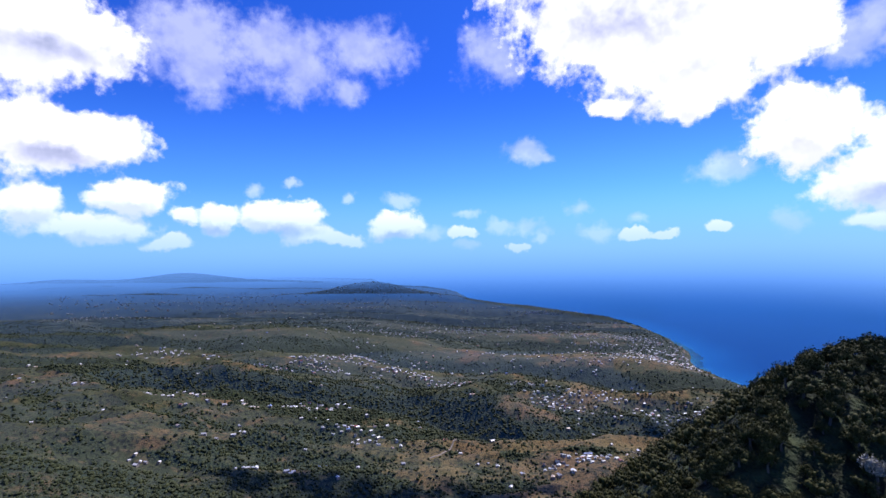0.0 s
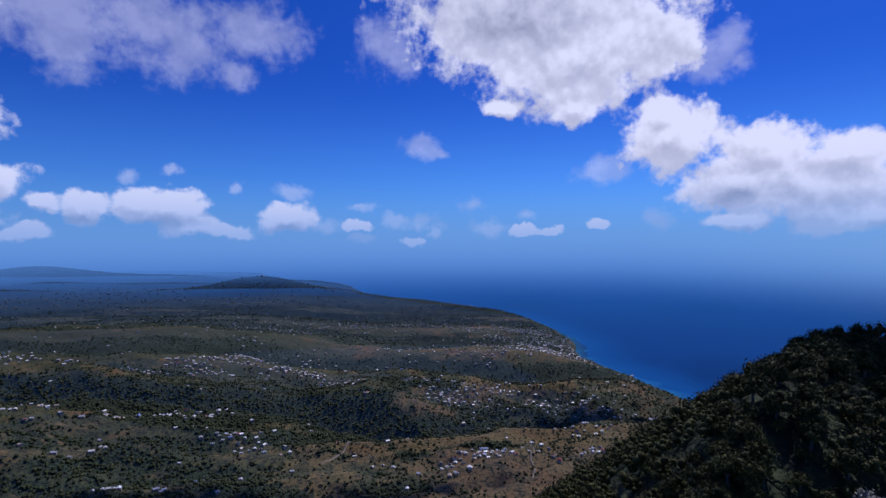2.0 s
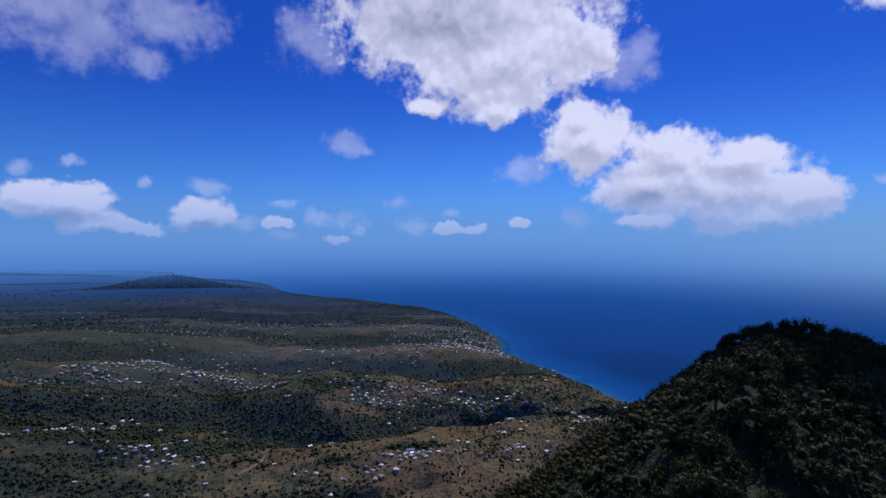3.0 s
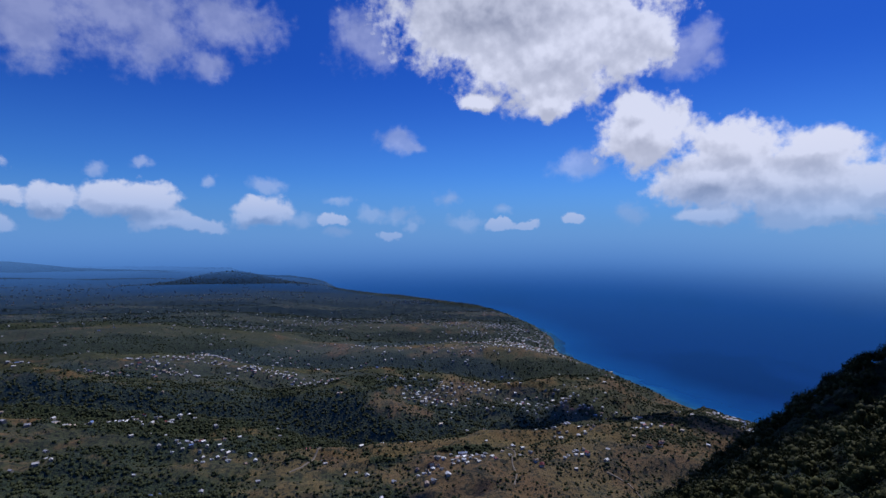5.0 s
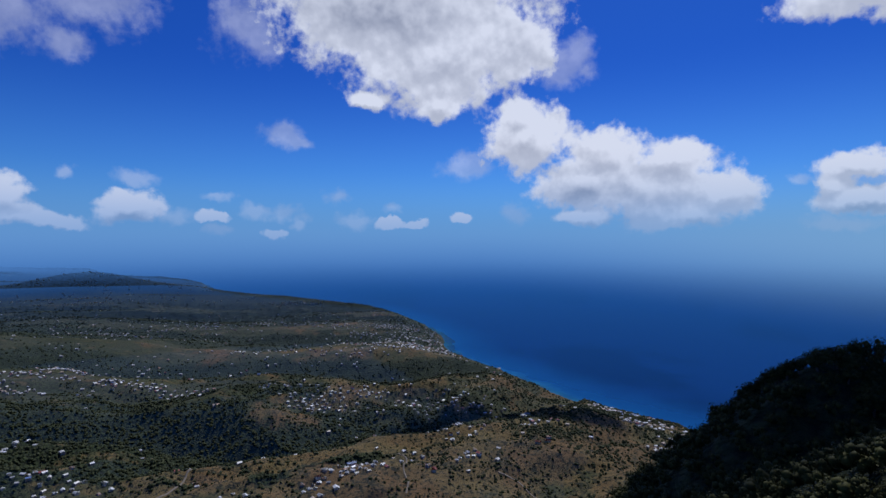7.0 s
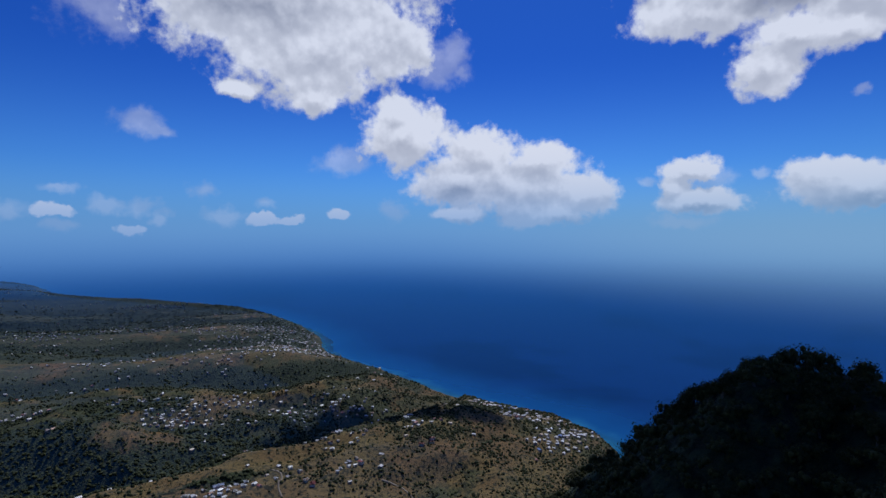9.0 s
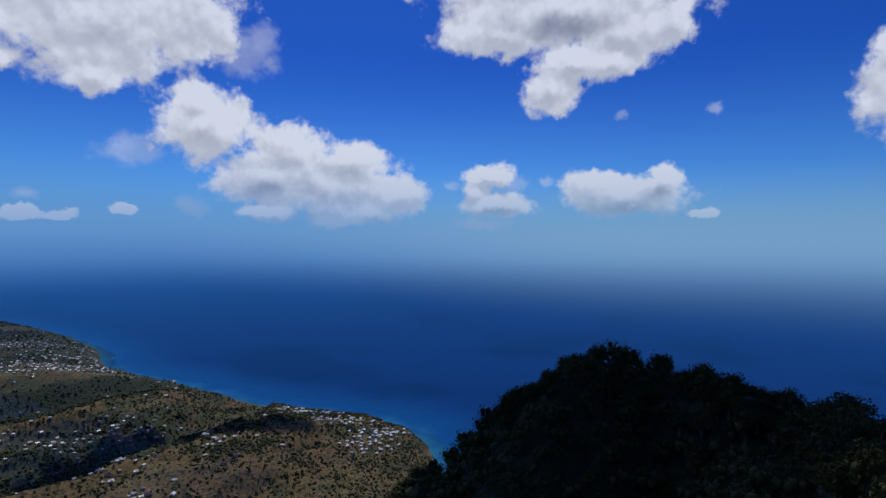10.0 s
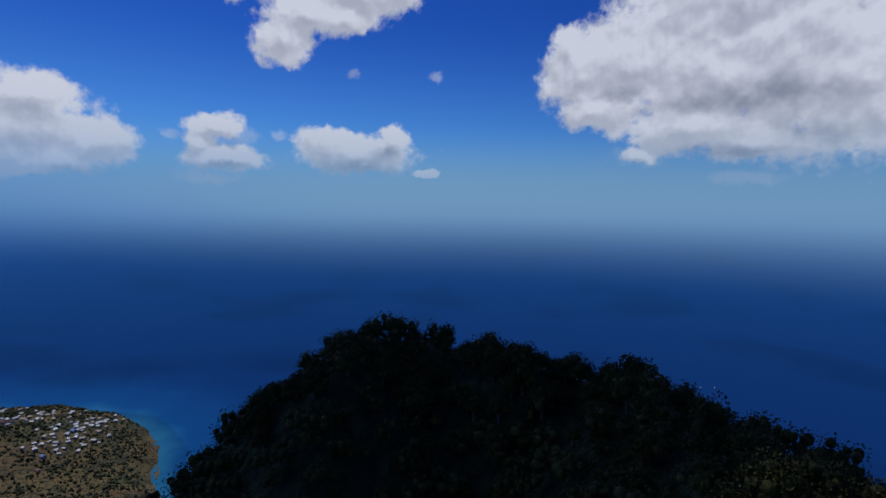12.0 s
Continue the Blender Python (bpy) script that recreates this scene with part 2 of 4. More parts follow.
def land_material(name, haze_fade):
    mat, n, bsdf = material(name, haze_fade)
    at = n.add("ShaderNodeTexCoord").outputs["Object"]
    wood = attribute(n, "wood")
    parched = attribute(n, "parched")
    field = n.noise(at, 0.012, 5.0, 0.6)
    patch = n.noise(at, 0.045, 7.0, 0.68)
    grain = n.noise(at, 0.25, 6.0, 0.72)
    speck = n.noise(at, 0.9, 4.0, 0.7)
    dry = n.mix(n.ramp(field, 0.38, 0.62), (0.146, 0.086, 0.031), (0.148, 0.108, 0.036))
    dry = n.mix(n.ramp(patch, 0.46, 0.66, 0.0, 0.8), dry, (0.080, 0.062, 0.025))
    green = n.mix(n.ramp(patch, 0.35, 0.65), (0.034, 0.043, 0.014), (0.068, 0.071, 0.024))
    lush = n.math("ADD", n.math("MULTIPLY", patch, 0.5), n.math("MULTIPLY", field, 0.5))
    base = n.mix(n.ramp(n.math("ADD", lush, n.math("MULTIPLY", n.math("SUBTRACT", 0.5, parched), 0.34)), 0.43, 0.57), dry, green)
    base = n.mix(n.ramp(n.math("ADD", n.math("MULTIPLY", grain, 0.6), n.math("MULTIPLY", speck, 0.4)), 0.49, 0.60, 0.0, 0.55), base, (0.026, 0.028, 0.011))
    worn = n.noise(n.vec("MULTIPLY", at, (0.6, 1.6, 1.0)), 0.07, 6.0, 0.62)
    base = n.mix(n.ramp(worn, 0.56, 0.68, 0.0, 0.5), base, (0.185, 0.120, 0.052))
    dots = n.noise(at, 0.30, 2.0, 0.5)
    base = n.mix(n.ramp(n.math("ADD", dots, n.math("MULTIPLY", n.math("SUBTRACT", patch, 0.5), 0.5)), 0.54, 0.59, 0.0, 0.85), base, (0.016, 0.019, 0.008))
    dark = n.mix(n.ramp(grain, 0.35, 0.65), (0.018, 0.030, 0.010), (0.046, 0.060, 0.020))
    # crowns of the woods: light tops, with the shade between them painted in dark
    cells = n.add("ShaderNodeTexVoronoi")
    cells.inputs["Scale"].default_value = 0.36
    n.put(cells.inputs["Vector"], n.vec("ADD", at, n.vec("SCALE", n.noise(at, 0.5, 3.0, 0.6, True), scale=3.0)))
    crown_shade = n.ramp(cells.outputs["Distance"], 0.35, 0.85, 0.0, 0.8)
    dark = n.mix(crown_shade, dark, (0.005, 0.007, 0.003))
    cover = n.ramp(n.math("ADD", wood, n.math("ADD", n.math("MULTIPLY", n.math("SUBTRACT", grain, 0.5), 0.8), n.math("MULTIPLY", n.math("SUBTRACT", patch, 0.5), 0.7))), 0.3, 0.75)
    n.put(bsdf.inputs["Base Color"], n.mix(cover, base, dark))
    bsdf.inputs["Roughness"].default_value = 0.9
    bsdf.inputs["Specular IOR Level"].default_value = 0.25
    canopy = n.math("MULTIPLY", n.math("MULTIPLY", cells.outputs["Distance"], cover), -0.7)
    bump(n, bsdf, n.math("ADD", canopy, n.math("ADD", n.math("MULTIPLY", grain, 0.6), patch)), 0.8, 3.5)
    return mat


def sea_material():
    mat, n, bsdf = material("sea_water", SEA_HAZE_FADE)
    at = n.add("ShaderNodeTexCoord").outputs["Object"]
    shore = attribute(n, "shore")
    ragged = n.math("ADD", shore, n.math("MULTIPLY", n.math("SUBTRACT", n.noise(at, 0.02, 4.0), 0.5), 60.0))
    # darker patches painted in for cloud shadows on the water
    deep = n.mix(n.ramp(n.noise(at, 0.0035, 3.0, 0.5), 0.36, 0.5), (0.0024, 0.015, 0.078), (0.0040, 0.024, 0.118))
    shelf = n.mix(n.ramp(ragged, 0.0, 170.0), (0.008, 0.070, 0.22), deep)
    rim = n.mix(n.ramp(ragged, -12.0, 34.0), (0.030, 0.17, 0.30), shelf)
    n.put(bsdf.inputs["Base Color"], rim)
    bsdf.inputs["Roughness"].default_value = 0.8
    bsdf.inputs["Specular IOR Level"].default_value = 0.0
    bsdf.inputs["IOR"].default_value = 1.33
    ripple = n.add("ShaderNodeMapping")
    ripple.inputs["Scale"].default_value = (1.0, 0.45, 1.0)
    ripple.inputs["Rotation"].default_value = (0, 0, 0.6)
    n.put(ripple.inputs["Vector"], at)
    bump(n, bsdf, n.noise(ripple.outputs[0], 0.09, 6.0, 0.65), 0.35, 2.0)
    return mat


def leaf_material(name, dark, light, spread=0.5, haze_fade=None):
    mat, n, bsdf = material(name, haze_fade)
    info = n.add("ShaderNodeObjectInfo").outputs["Random"]
    island = n.add("ShaderNodeNewGeometry").outputs["Random Per Island"]
    at = n.add("ShaderNodeTexCoord").outputs["Object"]
    stand = n.noise(at, 0.06, 3.0)
    mixing = n.math("ADD", n.math("MULTIPLY", island, spread), n.math("ADD", n.math("MULTIPLY", info, 0.35), n.math("MULTIPLY", stand, 0.55)))
    tone = n.mix(n.ramp(mixing, 0.1, 1.1, 0.0, 1.0, False), dark, light)
    grain = n.noise(at, 3.0, 3.0)
    n.put(bsdf.inputs["Base Color"], n.mix(n.ramp(grain, 0.3, 0.7, 0.0, 0.5), tone, dark))
    bsdf.inputs["Roughness"].default_value = 0.7
    bsdf.inputs["Specular IOR Level"].default_value = 0.12
    return mat


def paint_material(name, colour, rough=0.6, metal=0.0, wear=0.25, haze_fade=None):
    mat, n, bsdf = material(name, haze_fade)
    at = n.add("ShaderNodeTexCoord").outputs["Object"]
    info = n.add("ShaderNodeObjectInfo").outputs["Random"]
    stain = n.noise(at, 0.8, 6.0, 0.7)
    worn = tuple(c * 0.55 + 0.03 for c in colour)
    tone = n.mix(n.ramp(stain, 0.4, 0.75, 0.0, wear * 2), colour, worn)
    n.put(bsdf.inputs["Base Color"], n.mix(n.math("MULTIPLY", info, 0.35), tone, worn))
    bsdf.inputs["Roughness"].default_value = rough
    bsdf.inputs["Metallic"].default_value = metal
    return mat


def town_material():
    """Roofs and walls of the far houses, one tone to each house."""
    mat, n, bsdf = material("far_house_paint", LAND_HAZE_FADE)
    island = n.add("ShaderNodeNewGeometry").outputs["Random Per Island"]
    node = n.add("ShaderNodeValToRGB")
    node.color_ramp.interpolation = "CONSTANT"
    stops = [(0.0, (0.62, 0.60, 0.56)), (0.42, (0.42, 0.42, 0.43)), (0.6, (0.75, 0.75, 0.74)), (0.76, (0.30, 0.10, 0.07)), (0.84, (0.45, 0.34, 0.24)), (0.95, (0.12, 0.20, 0.42))]
    ramp = node.color_ramp
    while len(ramp.elements) < len(stops):
        ramp.elements.new(0.5)
    for element, (place, colour) in zip(ramp.elements, stops):
        element.position, element.color = place, (*colour, 1.0)
    n.put(node.inputs[0], island)
    at = n.add("ShaderNodeTexCoord").outputs["Object"]
    n.put(bsdf.inputs["Base Color"], n.mix(n.ramp(n.noise(at, 0.4, 4.0), 0.4, 0.7, 0.0, 0.4), node.outputs[0], (0.22, 0.2, 0.17)))
    bsdf.inputs["Roughness"].default_value = 0.5
    return mat


LAND, SEA, TOWN = land_material("dry_hillside", LAND_HAZE_FADE), sea_material(), town_material()
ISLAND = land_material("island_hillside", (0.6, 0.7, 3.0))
FAR_WALL = paint_material("far_wall", (0.30, 0.26, 0.21), 0.85, 0.0, 0.25, LAND_HAZE_FADE)
FOREST = leaf_material("hill_forest_leaves", (0.012, 0.016, 0.004), (0.078, 0.076, 0.018), 0.7)
SCRUB = leaf_material("scrub_leaves", (0.016, 0.023, 0.008), (0.064, 0.072, 0.026), 0.9, LAND_HAZE_FADE)
BLOSSOM = leaf_material("pale_blossom", (0.10, 0.10, 0.07), (0.42, 0.40, 0.33), 0.7)
BARK = paint_material("grey_bark", (0.12, 0.095, 0.07), 0.9, 0.0, 0.5)

# ---- shape of the land ----
LATTICE = np.random.RandomState(7).rand(256, 256)


def value_noise(x, y):
    xi, yi = np.floor(x).astype(int), np.floor(y).astype(int)
    u, v = x - xi, y - yi
    u, v = u * u * (3 - 2 * u), v * v * (3 - 2 * v)
    a, b = LATTICE[xi & 255, yi & 255], LATTICE[(xi + 1) & 255, yi & 255]
    c, d = LATTICE[xi & 255, (yi + 1) & 255], LATTICE[(xi + 1) & 255, (yi + 1) & 255]
    return (a * (1 - u) + b * u) * (1 - v) + (c * (1 - u) + d * u) * v


def fractal(x, y, octaves=4, gain=0.5):
    total, amount, size = 0.0, 1.0, 0.0
    for k in range(octaves):
        total = total + amount * value_noise(x * 2 ** k + 17.3 * k, y * 2 ** k + 5.1 * k)
        size, amount = size + amount, amount * gain
    return total / size


def smooth(lo, hi, x):
    u = np.clip((x - lo) / (hi - lo), 0, 1)
    return u * u * (3 - 2 * u)


COAST = [(263, -3912), (290, -391), (310, 150), (357, 333), (431, 430), (496, 475), (531, 516), (552, 557), (556, 636), (530, 719), (503, 812), (491, 905),
         (484, 1017), (468, 1125), (455, 1232), (477, 1335), (520, 1462), (537, 1663), (536, 1927), (501, 2200), (377, 2411), (213, 2733), (8, 3059), (-145, 3383)]
COAST += [(-215, 3950), (-330, 4400), (-560, 4880), (-930, 5300), (-1300, 5950), (-1500, 7000), (-2630, 7820), (-6036, 8704), (-12036, 8802), (-14000, -4000)]


def along(points, x, y):
    """Distance to a line through points, and the share of the way along the nearest piece, with its number."""
    best, where = np.full(x.shape, 1e9), np.zeros(x.shape)
    for k in range(len(points) - 1):
        (ax, ay), (bx, by) = points[k][:2], points[k + 1][:2]
        u = np.clip(((x - ax) * (bx - ax) + (y - ay) * (by - ay)) / ((bx - ax) ** 2 + (by - ay) ** 2), 0, 1)
        d = np.hypot(x - ax - u * (bx - ax), y - ay - u * (by - ay))
        where, best = np.where(d < best, k + u, where), np.minimum(d, best)
    return best, where


def inland(x, y):
    """Distance from the shore: positive on land, negative at sea."""
    d, _ = along(COAST + COAST[:1], x, y)
    inside = np.zeros(x.shape, bool)
    for (ax, ay), (bx, by) in zip(COAST, COAST[1:] + COAST[:1]):
        if ay != by:
            inside ^= ((ay > y) != (by > y)) & (x < (bx - ax) * (y - ay) / (by - ay) + ax)
    d = d + (fractal(x / 45, y / 45, 3) - 0.5) * 15
    return np.where(inside, d, -d)


GULLIES = [[(-469, 748), (-268, 752), (-196, 770), (-109, 776), (-25, 720), (41, 674), (106, 706), (189, 707), (268, 741), (322, 714), (394, 745), (495, 831)],
           [(-785, 1080), (-473, 1034), (-289, 1106), (-76, 1087), (120, 1048), (253, 974), (359, 949), (474, 988)],
           [(-991, 1490), (-561, 1432), (-230, 1534), (98, 1371), (288, 1289), (463, 1242)],
           [(-1289, 1872), (-650, 1822), (-226, 1944), (145, 1760), (531, 1682)]]


def spurs_at(x, y):
    """Ridges that run down to the shore: 1 on a crest, falling towards the hollows."""
    near = 1 - np.abs(2 * fractal((x + 0.35 * y) / 230 + 2, (y - 0.2 * x) / 105 + 7, 5, 0.5) - 1)
    far = 1 - np.abs(2 * fractal((x + 0.3 * y) / 520 + 6, (y - 0.15 * x) / 240 + 1, 5, 0.5) - 1)
    u = smooth(800, 1300, y)
    return near * (1 - u) + far * u


def wooded(x, y, land):
    """How thick the woods stand, 0 to 1."""
    near, _ = along(GULLIES[0], x, y)
    w = 0.95 * smooth(85 + 45 * smooth(30, -200, x), 30, near + 30 * (fractal(x / 60, y / 60, 3) - 0.5) + smooth(330, 420, x) * 60)
    for line in GULLIES[1:]:
        w = np.maximum(w, 0.9 * smooth(90, 30, along(line, x, y)[0] + 40 * (fractal(x / 70, y / 70, 3) - 0.5)))
    hollows = smooth(0.80, 0.62, spurs_at(x, y) + 0.22 * (fractal(x / 60, y / 60, 4) - 0.5))
    streaks = fractal(x / 230 + 3, y / 95 + 9, 6, 0.62)
    w = np.maximum(w, 0.85 * hollows * smooth(0.36, 0.50, streaks + 0.07 * smooth(-50, -600, x) + 0.08 * smooth(900, 1600, y)))
    w = np.maximum(w, 0.9 * smooth(0.54, 0.62, streaks + 0.05 * smooth(-50, -600, x) + 0.09 * smooth(900, 1600, y)))
    w = np.maximum(w, 0.6 * smooth(475, 440, y + 25 * fractal(x / 30, y / 30, 3)) * smooth(150, 90, x))
    w = np.maximum(w, 0.95 * smooth(1.25, 0.8, np.hypot((x + 660) / 520, (y - 3230) / 330)))
    w = np.maximum(w, (0.45 + 0.8 * fractal(x / 420 + 2, y / 120, 4)) * smooth(1700, 2500, y))
    w = w * (1 - 0.45 * smooth(180, 300, x) * smooth(860, 800, y))
    w = np.maximum(w, 0.5 * smooth(0.56, 0.64, fractal(x / 45 + 9, y / 28, 4)) * smooth(-60, -160, x) * smooth(800, 700, y))
    return np.clip(w, 0, 1) * smooth(0, 40, land)


def parched_at(x, y):
    """How dry the fields are, 0 to 1."""
    return np.clip(0.22 + 0.9 * (spurs_at(x, y) - 0.75) + 0.27 * smooth(-150, 250, x) + 0.35 * smooth(760, 560, y) * smooth(-260, -60, x) - 0.3 * smooth(900, 1500, y) + 0.5 * (fractal(x / 160, y / 90 + 4, 4) - 0.5), 0, 1)


def land_height(x, y):
    land = inland(x, y)
    base = 40 + 0.13 * np.clip(-x - 80, 0, 340) - 0.03 * np.clip(x - 330, 0, 400) + 8 * smooth(-420, -3000, x)
    base = base * (1 - 0.42 * smooth(1000, 2100, y)) * (1 - 0.78 * smooth(2000, 4500, y))
    rolls = fractal(x / 330, y / 150, 4) - 0.5
    base = base + 30 * rolls * smooth(250, 700, y) * (1 - 0.7 * smooth(1000, 1900, y)) + 16 * (fractal(x / 900 + 5, y / 420, 3) - 0.5) * smooth(1200, 3000, y)
    base = base + (50 - 34 * smooth(900, 1700, y)) * (spurs_at(x, y) - 0.78) * smooth(330, 600, y) * smooth(20, 120, land) * (1 - 0.6 * smooth(2300, 4000, y))
    for line, deep, wide in zip(GULLIES, (44, 22, 12, 10), (52, 45, 60, 70)):
        base = base - deep * np.exp(-(along(line, x, y)[0] / wide) ** 2)
    # the mounds by the far shore
    for cx, cy, rx, ry, top in ((-604, 3159, 175, 230, 52), (-814, 3198, 200, 230, 52), (-415, 3227, 300, 200, 24), (-1065, 3276, 260, 200, 18), (-1518, 4205, 400, 240, 24), (-2318, 4108, 350, 300, 38), (-3268, 4205, 450, 300, 42), (-1671, 4988, 300, 250, 30), (-4020, 4694, 500, 300, 60), (-2115, 3227, 300, 160, 22), (-3002, 5134, 480, 400, 105), (-2323, 5477, 700, 350, 40), (-4222, 5183, 1100, 500, 60)):
        base = base + top * np.exp(-((x - cx) / rx) ** 2 - ((y - cy) / ry) ** 2)
    bluff = np.clip(land, 0, None)
    base = np.minimum(base, 3 + 0.26 * bluff + 5 * smooth(0, 25, bluff))
    return np.where(land > 0, np.maximum(base, 1.0 + 9 * smooth(1500, 3500, y)) * smooth(-2, 10, land), np.clip(land * 0.25, -14, 0) - 0.6), land


NEAR_R, EDGE_R, HUB = 3000.0 / UNIT, 4860.0 / UNIT, (10.0, 60.0)


def bend(x, y, z):
    """The far distance drawn together towards the rim of the sheet, along the lines of sight."""
    dx, dy = x - HUB[0], y - HUB[1]
    r = np.hypot(dx, dy)
    far = EDGE_R - (EDGE_R - NEAR_R) ** 2 / (np.maximum(r, NEAR_R) + EDGE_R - 2 * NEAR_R)
    k = np.where(r > NEAR_R, far / np.maximum(r, 1), 1.0)
    return HUB[0] + dx * k, HUB[1] + dy * k, EYE_Z - (EYE_Z - z) * k


def reach(x, y):
    """Distance on the plan from the middle of the flight."""
    return np.hypot(x - HUB[0], y - HUB[1])


def mesh_from(name, verts, faces, smooth_faces=True, **attributes):
    """A mesh from arrays of corners and of faces with the same number of sides."""
    mesh = bpy.data.meshes.new(name)
    verts, faces = np.asarray(verts, np.float32), np.asarray(faces, np.int32)
    sides = faces.shape[1]
    mesh.vertices.add(len(verts))
    mesh.vertices.foreach_set("co", verts.ravel())
    mesh.loops.add(faces.size)
    mesh.loops.foreach_set("vertex_index", faces.ravel())
    mesh.polygons.add(len(faces))
    mesh.polygons.foreach_set("loop_start", np.arange(len(faces), dtype=np.int32) * sides)
    mesh.polygons.foreach_set("use_smooth", np.full(len(faces), smooth_faces))
    mesh.update(calc_edges=True)
    for key, values in attributes.items():
        mesh.attributes.new(key, "FLOAT", "POINT").data.foreach_set("value", np.asarray(values, np.float32))
    return mesh


def polar_grid(radii, angles):
    r, a = np.meshgrid(radii, angles, indexing="ij")
    x, y = HUB[0] + r * np.sin(a), HUB[1] + r * np.cos(a)
    rows, cols = r.shape
    i = np.arange(rows - 1)[:, None] * cols + np.arange(cols - 1)[None, :]
    faces = np.stack((i, i + 1, i + cols + 1, i + cols), -1).reshape(-1, 4)
    return x.ravel(), y.ravel(), faces[:, ::-1]


def build_ground():
    angles = np.radians(np.concatenate((np.arange(-180, -60, 4.0), np.arange(-60, 75, 0.25), np.arange(75, 180.1, 3.0))))
    radii = np.concatenate(([0.5], np.geomspace(120, 3000, 330), np.geomspace(3030, 20000, 90)))
    x, y, faces = polar_grid(radii, angles)
    z, land = land_height(x, y)
    # ground behind far ridges filled up to the sightline, so see-through haze shows evenly
    r = np.hypot(x - HUB[0], y - HUB[1])
    pitch = np.where(land > 0, (z - EYE_Z) / r, -1.0).reshape(len(radii), -1)
    sightline_fill = EYE_Z + np.maximum.accumulate(pitch, axis=0).ravel() * r
    z = np.where(land > 0, z + (np.maximum(sightline_fill, z) - z) * 0.6 * smooth(1500, 2200, r) * smooth(3000, 2500, r) * smooth(0, 40, land), z)
    faces = faces[land[faces].max(1) > -25]
    # reach stretched at the far mounds, to lay extra imitated haze over them
    haze_stretch = 1 + 0.8 * np.exp(-((x + 700) / 380) ** 2 - ((y - 3180) / 260) ** 2)
    mesh = mesh_from("ground", np.stack(bend(x, y, z), 1), faces, True, wood=wooded(x, y, land), parched=parched_at(x, y), reach=r * haze_stretch)
    mesh.materials.append(LAND)
    tagged(new("ground", mesh), "dry brown and green coastal plain with wooded gullies", "ground", kind="structure")


def build_sea():
    angles = np.radians(np.concatenate((np.arange(-180, -60, 4.0), np.arange(-60, 135, 0.8), np.arange(135, 180.1, 3.0))))
    radii = np.concatenate((np.geomspace(200, 3000, 110), np.geomspace(3040, 20000, 40)))
    x, y, faces = polar_grid(radii, angles)
    shore = -inland(x, y)
    # unseen water kept beneath far land, to colour its imitated haze
    far = reach(x, y) > 1400
    faces = faces[(shore[faces].max(1) > -160) | far[faces].all(1)]
    shore = np.where(shore < -100, 400.0, shore)
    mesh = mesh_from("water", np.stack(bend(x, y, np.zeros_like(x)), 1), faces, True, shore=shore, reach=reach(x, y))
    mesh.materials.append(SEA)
    tagged(new("water", mesh), "deep blue sea with a turquoise rim along the shore", "sea", kind="structure")


# ---- the near hill ----
RIDGE = [(153, 332, 38.7), (143, 242, 103.7), (127, 189, 159.6), (106, 167, 194.3), (106, 153, 212.5), (102, 136, 224.0), (115, 134, 224.2), (109, 112, 223.7), (107, 105, 222.0), (98, 80, 217.1), (86, 56, 199.3), (93, 2, 158.7), (98, -78, 108.7)]
SPUR = [(109, 102, 221.1), (69, 96, 228.6), (51, 84, 225.6), (34, 72, 214.8), (21, 32, 185.0), (13, -28, 129.0)]
SHOULDER = [(114, 181, 177.3), (105, 170, 197.5), (98, 159, 203.9), (123, 149, 214.2), (119, 146, 218.0), (120, 143, 220.7), (117, 128, 224.2)]


def hill_height(x, y):
    top = np.full(x.shape, -50.0)
    for line, steep in ((RIDGE, 0.78), (SPUR, 0.81), (SHOULDER, 1.26)):
        zs = [p[2] for p in line]
        d, where = along(line, x, y)
        crest = np.interp(where, np.arange(len(zs)), zs)
        top = np.maximum(top, crest - steep * (np.sqrt(d * d + 9) - 3))
    return top - 0.6 + 2.4 * (fractal(x / 24, y / 24, 3) - 0.5)


def build_hill():
    xs, ys = np.arange(-130, 360, 2.5), np.arange(-150, 460, 2.5)
    x, y = np.meshgrid(xs, ys, indexing="ij")
    z = hill_height(x, y)
    rows, cols = x.shape
    i = np.arange(rows - 1)[:, None] * cols + np.arange(cols - 1)[None, :]
    faces = np.stack((i, i + cols, i + cols + 1, i + 1), -1).reshape(-1, 4)
    keep = z.ravel()[faces].max(1) > land_height(x, y)[0].ravel()[faces].min(1) - 4
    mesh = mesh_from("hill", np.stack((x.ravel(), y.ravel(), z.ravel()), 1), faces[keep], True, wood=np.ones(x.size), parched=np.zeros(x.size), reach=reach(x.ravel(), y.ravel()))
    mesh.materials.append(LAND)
    tagged(new("hill", mesh), "steep hill ridge under dense dark forest", "hill", kind="structure")


build_ground()
build_sea()
build_hill()

# ---- houses, roads, boats ----
def part(name, bm, mat, parent=None, label=""):
    mesh = bpy.data.meshes.new(name)
    bm.to_mesh(mesh)
    bm.free()
    mesh.materials.append(mat)
    ob = new(name, mesh)
    ob.parent = parent
    return tagged(ob, label)


def prism(bm, outline, y0, y1):
    """A solid with the outline (x, z) from y0 to y1."""
    front, back = [bm.verts.new((x, y0, z)) for x, z in outline], [bm.verts.new((x, y1, z)) for x, z in outline]
    bm.faces.new(front)
    bm.faces.new(back[::-1])
    for k in range(len(outline)):
        j = (k + 1) % len(outline)
        bm.faces.new((front[k], back[k], back[j], front[j]))
    bmesh.ops.recalc_face_normals(bm, faces=bm.faces)


